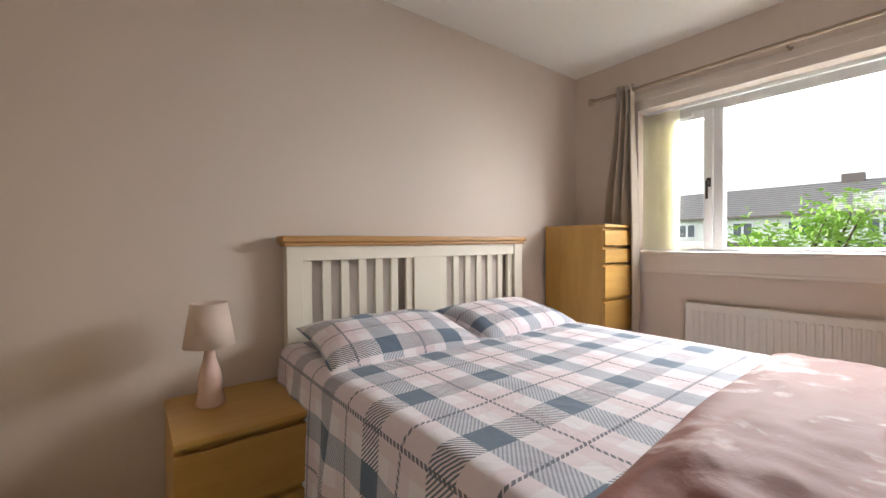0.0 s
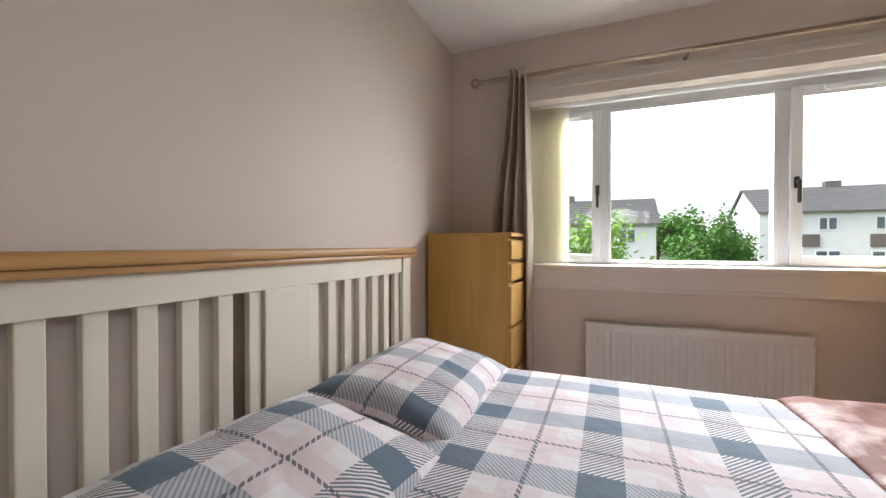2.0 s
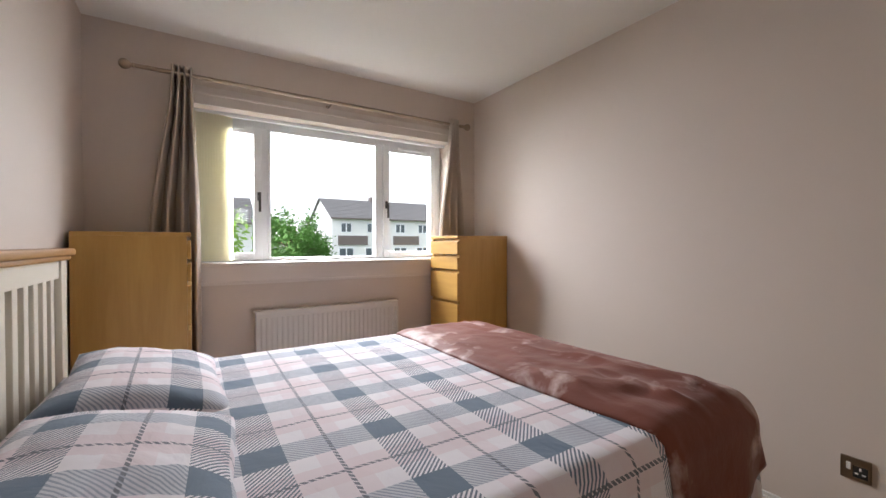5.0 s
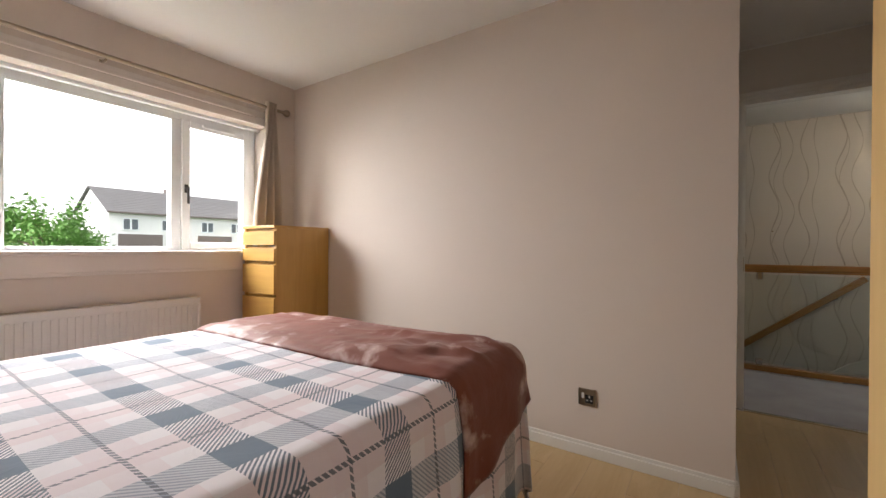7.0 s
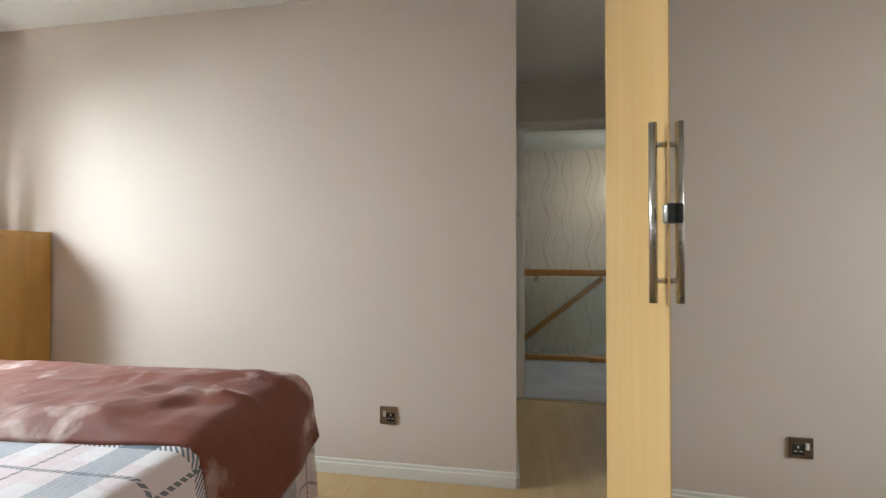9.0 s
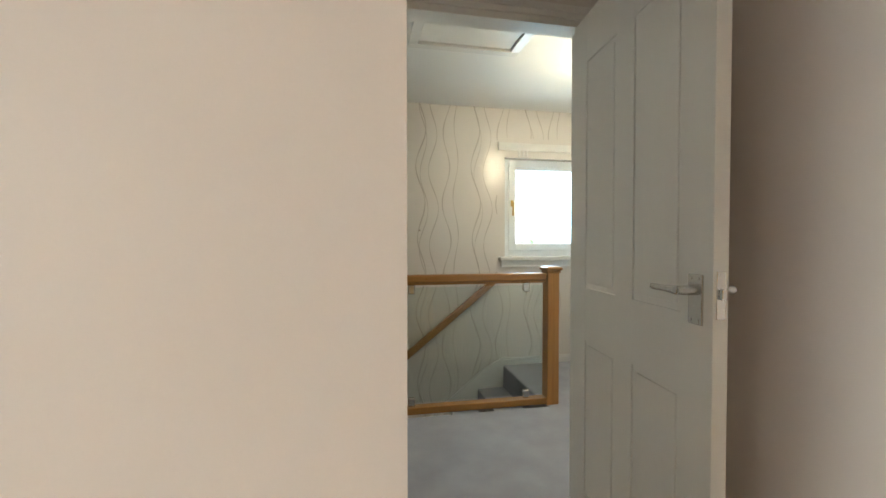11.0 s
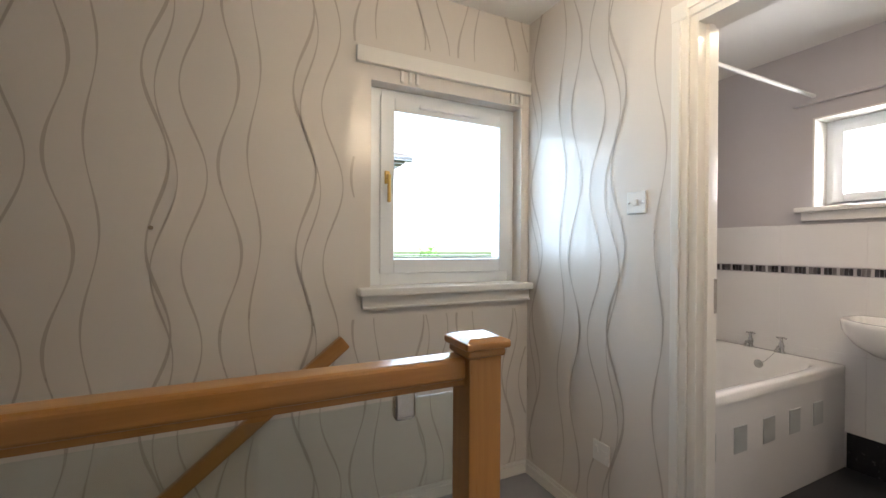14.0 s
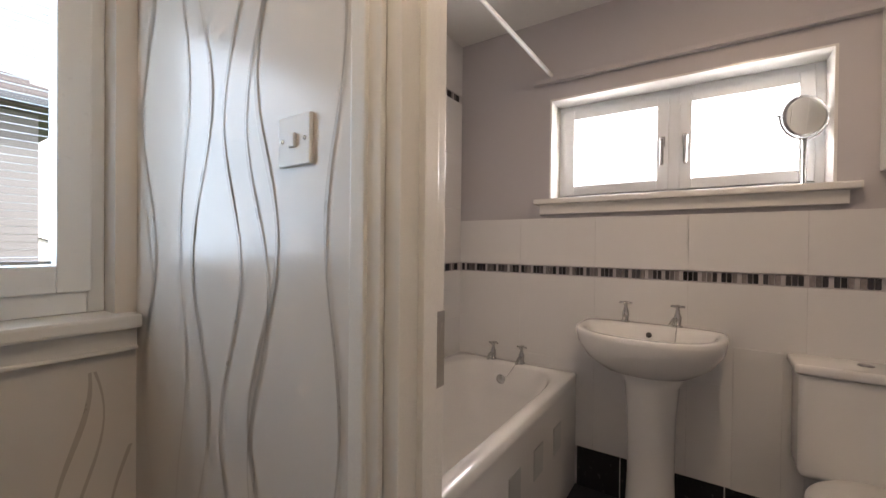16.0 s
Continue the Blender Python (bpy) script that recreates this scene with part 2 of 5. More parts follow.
M_BRASS = paint("satin_brass", (0.55, 0.38, 0.14), 0.3, 0.05, 20, 200, 0.0, metal=1.0)
M_NICKEL = paint("antique_nickel", (0.36, 0.29, 0.22), 0.35, 0.06, 20, 200, 0.0, metal=1.0)
M_DARK = paint("dark_metal", (0.06, 0.055, 0.05), 0.4, 0.05, 20, 200, 0.0, metal=0.6)
M_BLACK = paint("black_plastic", (0.02, 0.02, 0.02), 0.35, 0.05, 20, 200, 0.0)
M_PLASTIC = paint("white_plastic", (0.74, 0.73, 0.70), 0.35, 0.02, 10, 100, 0.0)
M_RAD = paint("radiator_enamel", (0.66, 0.63, 0.59), 0.35, 0.02, 3, 80, 0.0)
M_MIRROR, _n, _l, _p = nodes_of("mirror_silver")
_p.inputs["Base Color"].default_value = (0.83, 0.83, 0.81, 1)
_p.inputs["Metallic"].default_value = 1.0
_p.inputs["Roughness"].default_value = 0.01
M_FROST = pane_material("bathroom_pane", 0.012, (0.97, 0.97, 0.97))
M_SHADE = translucent("blush_lampshade", (0.88, 0.76, 0.67), 0.45)
M_CERAMIC = paint("blush_ceramic", (0.66, 0.47, 0.39), 0.25, 0.05, 8, 60, 0.02, coat=0.3)
M_PANE = pane_material("window_pane")
M_GUARD = pane_material("balustrade_glass", 0.06, (0.90, 0.94, 0.935))
M_CARPET = paint("grey_carpet", (0.33, 0.325, 0.345), 0.95, 0.22, 5, 420, 0.6, spec=0.1)
M_TILE = paint("white_glazed_tile", (0.74, 0.73, 0.72), 0.16, 0.015, 3, 20, 0.0)
M_GROUT = paint("grout", (0.62, 0.61, 0.60), 0.8, 0.05, 10, 100, 0.05)
M_BTILE = paint("black_tile", (0.022, 0.022, 0.026), 0.25, 0.1, 6, 60, 0.02)
M_BFLOOR = paint("dark_vinyl", (0.03, 0.03, 0.034), 0.45, 0.15, 6, 80, 0.05)
M_PORC = paint("porcelain", (0.78, 0.77, 0.75), 0.12, 0.01, 2, 20, 0.0, coat=0.3)
M_MOS = paint("mosaic_glass", (0.035, 0.032, 0.035), 0.2, 0.3, 40, 90, 0.0, per_object=0.7)
M_MOSG = paint("mosaic_grey", (0.20, 0.18, 0.18), 0.25, 0.2, 40, 90, 0.0, per_object=0.4)
M_SQ = paint("frosted_panel_square", (0.40, 0.42, 0.42), 0.4, 0.05, 30, 90, 0.0)
M_RENDER = paint("white_render", (0.80, 0.80, 0.79), 0.85, 0.08, 1.2, 30, 0.1)
M_ROOF = paint("grey_roof_tile", (0.17, 0.165, 0.165), 0.8, 0.2, 1.5, 30, 0.2, per_object=0.1)
M_BROWN = paint("brown_cladding", (0.16, 0.13, 0.12), 0.6, 0.1, 2, 30, 0.05)
M_FARGLASS = paint("far_window_glass", (0.10, 0.12, 0.14), 0.1, 0.1, 2, 10, 0.0)
M_GRASS = paint("grass", (0.07, 0.13, 0.03), 0.9, 0.3, 0.5, 8, 0.2)
M_LEAF = paint("light_leaf", (0.30, 0.50, 0.09), 0.6, 0.35, 2.5, 20, 0.0)
M_LEAFD = paint("dark_leaf", (0.12, 0.27, 0.055), 0.65, 0.45, 1.2, 8, 0.0)
M_BARK = paint("bark", (0.11, 0.08, 0.055), 0.9, 0.2, 8, 60, 0.3)
M_GREYRENDER = paint("grey_render", (0.26, 0.265, 0.27), 0.9, 0.1, 1.2, 30, 0.1)
M_SLAT = paint("blind_slat", (0.50, 0.51, 0.52), 0.4, 0.02, 10, 60, 0.0)
M_BULB = glow("lamp_glow", (1.0, 0.82, 0.58), 10.0)
M_SPOT = glow("spot_glow", (1.0, 0.80, 0.58), 120.0)


# ---- mesh helpers ----
def mesh_ob(name, bm, mats, parent=None, smooth=False):
    me = bpy.data.meshes.new(name)
    bmesh.ops.recalc_face_normals(bm, faces=bm.faces)
    bm.to_mesh(me)
    bm.free()
    for m in (mats if isinstance(mats, (list, tuple)) else [mats]):
        me.materials.append(m)
    if smooth:
        for f in me.polygons:
            f.use_smooth = True
    ob = new(name, me)
    if parent is not None:
        ob.parent = parent
    return ob


def add_box(bm, x0, x1, y0, y1, z0, z1, bevel=0.0, mat=0, seg=2):
    r = bmesh.ops.create_cube(bm, size=1.0)
    vs = r["verts"]
    bmesh.ops.scale(bm, vec=(abs(x1 - x0), abs(y1 - y0), abs(z1 - z0)), verts=vs)
    bmesh.ops.translate(bm, vec=((x0 + x1) / 2, (y0 + y1) / 2, (z0 + z1) / 2), verts=vs)
    fs = list({f for v in vs for f in v.link_faces})
    for f in fs:
        f.material_index = mat
    if bevel:
        es = list({e for v in vs for e in v.link_edges})
        out = bmesh.ops.bevel(bm, geom=es, offset=bevel, segments=seg, affect='EDGES', profile=0.6)
        for f in out["faces"]:
            f.material_index = mat


def box(name, x0, x1, y0, y1, z0, z1, mat, bevel=0.003, parent=None):
    bm = bmesh.new()
    add_box(bm, x0, x1, y0, y1, z0, z1, bevel)
    return mesh_ob(name, bm, mat, parent)


def add_lathe(bm, profile, centre=(0, 0, 0), steps=24, axis='z', mat=0, sx=1.0, sy=1.0):
    """Turned shape from (radius, height) pairs."""
    rings = []
    for r, h in profile:
        ring = []
        for i in range(steps):
            a = 2 * math.pi * i / steps
            c, s = r * math.cos(a) * sx, r * math.sin(a) * sy
            v = {'z': (c, s, h), 'x': (h, c, s), 'y': (c, h, s)}[axis]
            ring.append(bm.verts.new((centre[0] + v[0], centre[1] + v[1], centre[2] + v[2])))
        rings.append(ring)
    for a, b in zip(rings, rings[1:]):
        for i in range(steps):
            j = (i + 1) % steps
            bm.faces.new((a[i], a[j], b[j], b[i])).material_index = mat
    for ring in (rings[0], rings[-1]):
        try:
            bm.faces.new(ring).material_index = mat
        except ValueError:
            pass


def lathe(name, profile, centre, mat, parent=None, steps=24, axis='z', sx=1.0, sy=1.0):
    bm = bmesh.new()
    add_lathe(bm, profile, centre, steps, axis, 0, sx, sy)
    return mesh_ob(name, bm, mat, parent, smooth=True)


def tube(name, points, radius, mat, parent=None):
    cu = bpy.data.curves.new(name, 'CURVE')
    cu.dimensions = '3D'
    cu.bevel_depth = radius
    cu.bevel_resolution = 4
    cu.use_fill_caps = True
    sp = cu.splines.new('POLY')
    sp.points.add(len(points) - 1)
    for q, co in zip(sp.points, points):
        q.co = (*co, 1)
    tmp = bpy.data.objects.new(name, cu)
    me = bpy.data.meshes.new_from_object(tmp)
    bpy.data.objects.remove(tmp)
    me.materials.clear()
    me.materials.append(mat)
    for f in me.polygons:
        f.use_smooth = True
    ob = new(name, me)
    if parent is not None:
        ob.parent = parent
    return ob


def empty(name, at=(0, 0, 0)):
    ob = new(name)
    ob.location = at
    ob.empty_display_size = 0.1
    return ob


def grid_mesh(name, nu, nv, fn, mat, parent=None, uvfn=None, solid=0.0):
    """A smooth sheet over the unit square; fn gives the place, uvfn the cloth coordinates."""
    verts = [fn(i / nu, j / nv) for j in range(nv + 1) for i in range(nu + 1)]
    faces = [(j * (nu + 1) + i, j * (nu + 1) + i + 1, (j + 1) * (nu + 1) + i + 1, (j + 1) * (nu + 1) + i) for j in range(nv) for i in range(nu)]
    me = bpy.data.meshes.new(name)
    me.from_pydata(verts, [], faces)
    if uvfn:
        lay = me.uv_layers.new(name="cloth")
        for lp in me.loops:
            k = lp.vertex_index
            lay.data[lp.index].uv = uvfn((k % (nu + 1)) / nu, (k // (nu + 1)) / nv)
    me.materials.append(mat)
    for f in me.polygons:
        f.use_smooth = True
    ob = new(name, me)
    if parent is not None:
        ob.parent = parent
    if solid:
        md = ob.modifiers.new("thickness", 'SOLIDIFY')
        md.thickness = solid
    return ob


def wall(name, axis, c0, c1, a0, a1, z0, z1, mat, holes=()):
    """A wall slab between c0 and c1 across its axis, from a0 to a1, with openings (b0, b1, h0, h1) cut right through."""
    bm = bmesh.new()
    az = sorted({a0, a1, *[h[0] for h in holes], *[h[1] for h in holes]})
    zz = sorted({z0, z1, *[h[2] for h in holes], *[h[3] for h in holes]})
    solid = {}
    for i in range(len(az) - 1):
        for k in range(len(zz) - 1):
            am, zm = (az[i] + az[i + 1]) / 2, (zz[k] + zz[k + 1]) / 2
            solid[i, k] = not any(h[0] < am < h[1] and h[2] < zm < h[3] for h in holes)

    def put(c, a, z):
        return (c, a, z) if axis == 'x' else (a, c, z)

    def quad(*pts):
        bm.faces.new([bm.verts.new(q) for q in pts])

    for (i, k), s in solid.items():
        if not s:
            continue
        A, B, Z0, Z1 = az[i], az[i + 1], zz[k], zz[k + 1]
        for c in (c0, c1):
            quad(put(c, A, Z0), put(c, B, Z0), put(c, B, Z1), put(c, A, Z1))
        if not solid.get((i - 1, k)):
            quad(put(c0, A, Z0), put(c1, A, Z0), put(c1, A, Z1), put(c0, A, Z1))
        if not solid.get((i + 1, k)):
            quad(put(c0, B, Z0), put(c1, B, Z0), put(c1, B, Z1), put(c0, B, Z1))
        if not solid.get((i, k - 1)):
            quad(put(c0, A, Z0), put(c1, A, Z0), put(c1, B, Z0), put(c0, B, Z0))
        if not solid.get((i, k + 1)):
            quad(put(c0, A, Z1), put(c1, A, Z1), put(c1, B, Z1), put(c0, B, Z1))
    bmesh.ops.remove_doubles(bm, verts=bm.verts, dist=1e-5)
    ob = mesh_ob(name, bm, mat)
    return tagged(ob, kind="structure")



# ---- structure ----
HB, FW, WW, BW = -1.68, 0.985, -2.82, 1.30      # headboard, foot, window and back walls of the bedroom
LX, DY, RX, FY = 0.25, 2.20, 2.395, 4.275       # lobby side wall, bedroom door wall, bathroom partition, stair wall
BX = 4.05                                       # bathroom window wall
CB, CL = 2.43, 2.42

wall("wall_window", 'x', -3.10, WW, HB - 0.1, FW + 0.12, -0.1, CB, M_WALL, [(-1.17, 0.72, 1.03, 2.035)])
wall("wall_headboard", 'y', HB - 0.1, HB, WW, BW + 0.1, -0.1, CB, M_WALL)
wall("wall_foot", 'y', FW, FW + 0.12, WW, LX - 0.1, -0.1, CB, M_WALL)
wall("wall_foot_end", 'y', FW, FW + 0.004, LX - 0.1, LX + 0.018, -0.1, CB, M_WALL)
wall("wall_back", 'x', BW, BW + 0.1, HB, DY, -0.1, CB, M_WALL)
wall("wall_lobby", 'x', LX - 0.1, LX + 0.018, FW + 0.004, DY, -0.1, CB, M_LOBBY)
wall("wall_bedroom_door", 'y', DY, DY + 0.08, LX - 0.1, RX, -0.1, CL, M_PAPER, [(0.327, 1.146, -0.2, 2.08)])
wall("wall_landing_left", 'x', LX - 0.1, LX, DY + 0.08, 3.31, -0.1, CL, M_PAPER, [(2.46, 3.24, -0.2, 2.0)])
wall("wall_stair", 'y', FY, FY + 0.22, -2.0, RX, -3.0, CL, M_PAPER, [(1.525, 2.348, 1.03, 1.965)])
wall("wall_stair_end", 'x', -2.1, -2.0, 3.2, FY + 0.22, -3.0, CL, M_PAPER)
wall("wall_stair_side", 'y', 3.24, 3.31, -2.0, LX - 0.1, -3.0, CL, M_PAPER)
wall("wall_under_landing", 'y', 3.27, 3.30, LX - 0.1, 1.6, -3.0, -0.06, M_WHITE)
wall("wall_partition", 'x', RX, RX + 0.1, DY, FY + 0.22, -0.1, CL, M_PAPER, [(2.46, 3.385, -0.2, 2.0)])
wall("wall_bath_inside", 'x', RX + 0.1, RX + 0.104, 1.5, FY, -0.1, CL, M_LILAC, [(2.46, 3.385, -0.2, 2.0)])
wall("wall_bath_window", 'x', BX, BX + 0.24, 1.5, FY + 0.22, -0.1, CL, M_LILAC, [(2.62, 3.715, 1.465, 1.985)])
wall("wall_bath_far", 'y', FY, FY + 0.22, RX + 0.1, BX, -0.1, CL, M_LILAC)
wall("wall_bath_near", 'y', 1.4, 1.5, RX, BX + 0.24, -0.1, CL, M_LILAC)
wall("wall_bath_lower", 'x', RX, RX + 0.1, 1.4, DY, -0.1, CL, M_LILAC)


def slab(name, x0, x1, y0, y1, z0, z1, mat, bevel=0.0):
    return tagged(box(name, x0, x1, y0, y1, z0, z1, mat, bevel), kind="structure")


slab("ceiling_bedroom", -3.1, BW + 0.1, HB - 0.1, DY, CB, CB + 0.1, M_CEIL)
slab("ceiling_landing", -2.1, RX + 0.1, DY, FY + 0.22, CL, CL + 0.1, M_CEIL)
slab("ceiling_bathroom", RX + 0.1, BX + 0.24, 1.4, FY + 0.22, CL, CL + 0.1, M_CEIL)
floor_bed = slab("floor_bedroom", WW, BW, HB, DY - 0.02, -0.10, -0.012, M_LAM)
slab("floor_bathroom", RX + 0.05, BX, 1.5, FY, -0.10, 0.0, M_BFLOOR)
bm = bmesh.new()
add_box(bm, LX - 0.1, RX + 0.05, DY - 0.02, 3.30, -0.06, 0.004)
add_box(bm, 1.52, RX, 3.30, FY, -0.06, 0.004)
tagged(mesh_ob("floor_landing", bm, M_CARPET), "grey cut-pile carpet on the landing", kind="structure")
slab("ground_floor_hall", -2.0, 1.5, 3.31, FY, -2.75, -2.65, M_CARPET)
tagged(box("threshold_strip", 0.362, 1.113, 2.165, 2.20, -0.012, 0.008, M_CHROME, 0.003), "brushed metal threshold strip in doorway", kind="structure")


def skirting(name, axis, c, side, a0, a1, z=0.0, h=0.072):
    bm = bmesh.new()
    t = 0.016 * side
    for z0, z1, w in ((z, z + h * 0.75, 1.0), (z + h * 0.75, z + h, 0.6)):
        lo, hi = min(c, c + t * w), max(c, c + t * w)
        if axis == 'x':
            add_box(bm, lo, hi, a0, a1, z0, z1, 0.003)
        else:
            add_box(bm, a0, a1, lo, hi, z0, z1, 0.003)
    return tagged(mesh_ob(name, bm, M_WHITE), "white painted skirting board", kind="structure")


skirting("baseboard_foot", 'y', FW, -1, -2.3, LX + 0.018)
skirting("baseboard_lobby", 'x', LX + 0.018, 1, FW, DY)
skirting("baseboard_back", 'x', BW, -1, 0.27, DY)
skirting("baseboard_stair", 'y', FY, -1, 1.50, RX)
skirting("baseboard_partition", 'x', RX, -1, 3.44, FY)


def casing(name, axis, c, side, a0, a1, head, w=0.07, t=0.018):
    """Moulded architrave round an opening."""
    bm = bmesh.new()
    for k, (off, ww, tt) in enumerate(((0.0, w, t * 0.6), (w * 0.45, w * 0.55, t))):
        lo, hi = min(c, c + tt * side), max(c, c + tt * side)
        for b0, b1, z0, z1 in ((a0 - off - (ww), a0 - off, 0.005, head), (a1 + off, a1 + off + ww, 0.005, head), (a0 - off - ww, a1 + off + ww, head + off, head + off + ww)):
            if k == 1 and z1 == head:
                z1 = head + off
            if axis == 'x':
                add_box(bm, lo, hi, b0, b1, z0, z1, 0.003)
            else:
                add_box(bm, b0, b1, lo, hi, z0, z1, 0.003)
    lo, hi = min(c, c + (t + 0.002) * side), max(c, c + (t + 0.002) * side)
    for b0, b1 in ((a0 - w - 0.002, a0 + 0.001), (a1 - 0.001, a1 + w + 0.002)):
        if axis == 'x':
            add_box(bm, lo, hi, b0, b1, head - 0.002, head + w + 0.002, 0.003)
        else:
            add_box(bm, b0, b1, lo, hi, head - 0.002, head + w + 0.002, 0.003)
    return tagged(mesh_ob(name, bm, M_WHITE), "white gloss door architrave", kind="structure")


def lining(name, axis, c0, c1, a0, a1, head, t=0.028):
    bm = bmesh.new()
    for b0, b1, z0, z1 in ((a0, a0 + t, 0.005, head), (a1 - t, a1, 0.005, head), (a0 + t, a1 - t, head - t, head)):
        if axis == 'x':
            add_box(bm, c0, c1, b0, b1, z0, z1, 0.002)
        else:
            add_box(bm, b0, b1, c0, c1, z0, z1, 0.002)
    m = (c0 + c1) / 2
    for b0, b1, z0, z1 in ((a0 + t, a0 + t + 0.012, 0.005, head - t), (a1 - t - 0.012, a1 - t, 0.005, head - t)):
        if axis == 'x':
            add_box(bm, m - 0.015, m + 0.02, b0, b1, z0, z1, 0.002)
        else:
            add_box(bm, b0, b1, m - 0.0, m + 0.03, z0, z1, 0.002)
    return tagged(mesh_ob(name, bm, M_WHITE), "white gloss door lining", kind="structure")


lining("doorframe_bedroom", 'y', DY - 0.004, DY + 0.084, 0.327, 1.146, 2.08)
casing("trim_bedroom_door_lobby", 'y', DY - 0.001, -1, 0.327, 1.146, 2.08, 0.05)
casing("trim_bedroom_door_landing", 'y', DY + 0.081, 1, 0.327, 1.146, 2.08, 0.03)
lining("doorframe_cupboard", 'x', LX - 0.104, LX + 0.004, 2.46, 3.24, 2.0)
casing("trim_cupboard_door", 'x', LX + 0.003, 1, 2.46, 3.24, 2.0, 0.055)
lining("doorframe_bathroom", 'x', RX - 0.004, RX + 0.108, 2.46, 3.385, 2.0)
casing("trim_bathroom_door", 'x', RX - 0.003, -1, 2.46, 3.385, 2.0, 0.055)

# unseen wall and floor added behind door_2 to keep outdoor light out
wall("wall_box_room", 'x', -2.0, -1.9, FW + 0.12, 3.24, -0.1, CL, M_LOBBY)
slab("light_stop_floor_box_room", -1.9, LX - 0.1, DY - 0.02, 3.24, -0.10, 0.0, M_CARPET)
slab("trim_stair_nib", LX, 0.362, 3.262, 3.332, 0.0, CL, M_WHITE, 0.004)
# unseen slab added under the stairhead against light leaking in from outdoors
slab("light_stop_stairhead", 1.56, 1.62, 3.27, FY, -3.0, -0.06, M_WHITE)

# wavy printed lines of the wallpaper
def wave_lines(name, axis, c, side, a0, a1, z0, z1, holes, start, seed):
    rnd = random.Random(seed)
    bm = bmesh.new()
    offs = [(0.000, 0.040, 0.0, 0.0058), (0.022, 0.036, 0.75, 0.0036), (0.112, 0.040, 0.5, 0.0042), (0.235, 0.036, 3.3, 0.0052), (0.322, 0.022, 2.7, 0.0036)]
    a = start - 0.512 * math.ceil((start - a0) / 0.512 + 1)
    while a < a1 + 0.1:
        for o, amp, ph, wid in offs:
            prev = None
            long = rnd.uniform(0, 6.28)
            zn = int((z1 - z0) / 0.03)
            for k in range(zn + 1):
                z = z0 + (z1 - z0) * k / zn
                s = -math.cos(2 * math.pi * (z - 1.2) / 0.66 + ph) + 0.22 * math.sin(2 * math.pi * z / 1.32 + long)
                p = a + o + amp * s
                w = wid * (0.85 + 0.3 * math.sin(2 * math.pi * z / 0.33 + ph * 3))
                ok = a0 + 0.004 < p - w and p + w < a1 - 0.004 and not any(h[0] - 0.01 < p < h[1] + 0.01 and h[2] - 0.02 < z < h[3] + 0.02 for h in holes)
                if not ok:
                    prev = None
                    continue
                cc = c + 0.0025 * side
                if axis == 'y':
                    cur = (bm.verts.new((p - w, cc, z)), bm.verts.new((p + w, cc, z)))
                else:
                    cur = (bm.verts.new((cc, p - w, z)), bm.verts.new((cc, p + w, z)))
                if prev:
                    bm.faces.new((prev[0], prev[1], cur[1], cur[0]))
                prev = cur
        a += 0.512
    ob = mesh_ob(name, bm, M_WAVE)
    return tagged(ob, "thin silvery wavy lines printed on pearl wallpaper", kind="stuff")


wave_lines("wallpaper_lines", 'y', FY, -1, -1.2, RX, -1.6, CL, [(1.46, 2.395, 0.93, 2.11)], 0.73, 1)
wave_lines("wallpaper_lines", 'x', RX, -1, 3.44, FY, 0.09, CL, [], 3.685, 2)


# ---- windows ----
def sash(parent, axis, c0, c1, a0, a1, z0, z1, w, glass_c):
    """One framed light with its pane, under a window."""
    bm = bmesh.new()
    for b0, b1, h0, h1 in ((a0, a0 + w, z0, z1), (a1 - w, a1, z0, z1), (a0 + w, a1 - w, z0, z0 + w), (a0 + w, a1 - w, z1 - w, z1)):
        if axis == 'x':
            add_box(bm, c0, c1, b0, b1, h0, h1, 0.004)
        else:
            add_box(bm, b0, b1, c0, c1, h0, h1, 0.004)
    mesh_ob("sash", bm, M_UPVC, parent)
    bm = bmesh.new()
    g = 0.003
    if axis == 'x':
        add_box(bm, glass_c - g, glass_c + g, a0 + w - 0.005, a1 - w + 0.005, z0 + w - 0.005, z1 - w + 0.005)
    else:
        add_box(bm, a0 + w - 0.005, a1 - w + 0.005, glass_c - g, glass_c + g, z0 + w - 0.005, z1 - w + 0.005)
    p = mesh_ob("pane", bm, M_PANE, parent)
    p.visible_shadow = False


def espag_handle(parent, at, axis, mat, drop=0.11):
    x, y, z = at
    bm = bmesh.new()
    if axis == 'x':
        add_box(bm, x, x + 0.012, y - 0.012, y + 0.012, z - 0.03, z + 0.03, 0.004)
        add_box(bm, x + 0.012, x + 0.04, y - 0.008, y + 0.008, z - 0.01, z + 0.01, 0.004)
        add_box(bm, x + 0.03, x + 0.045, y - 0.008, y + 0.008, z - drop, z + 0.012, 0.006)
    else:
        add_box(bm, x - 0.012, x + 0.012, y - 0.012, y, z - 0.03, z + 0.03, 0.004)
        add_box(bm, x - 0.008, x + 0.008, y - 0.04, y - 0.012, z - 0.01, z + 0.01, 0.004)
        add_box(bm, x - 0.008, x + 0.008, y - 0.045, y - 0.03, z - drop, z + 0.012, 0.006)
    return mesh_ob("handle", bm, mat, parent)


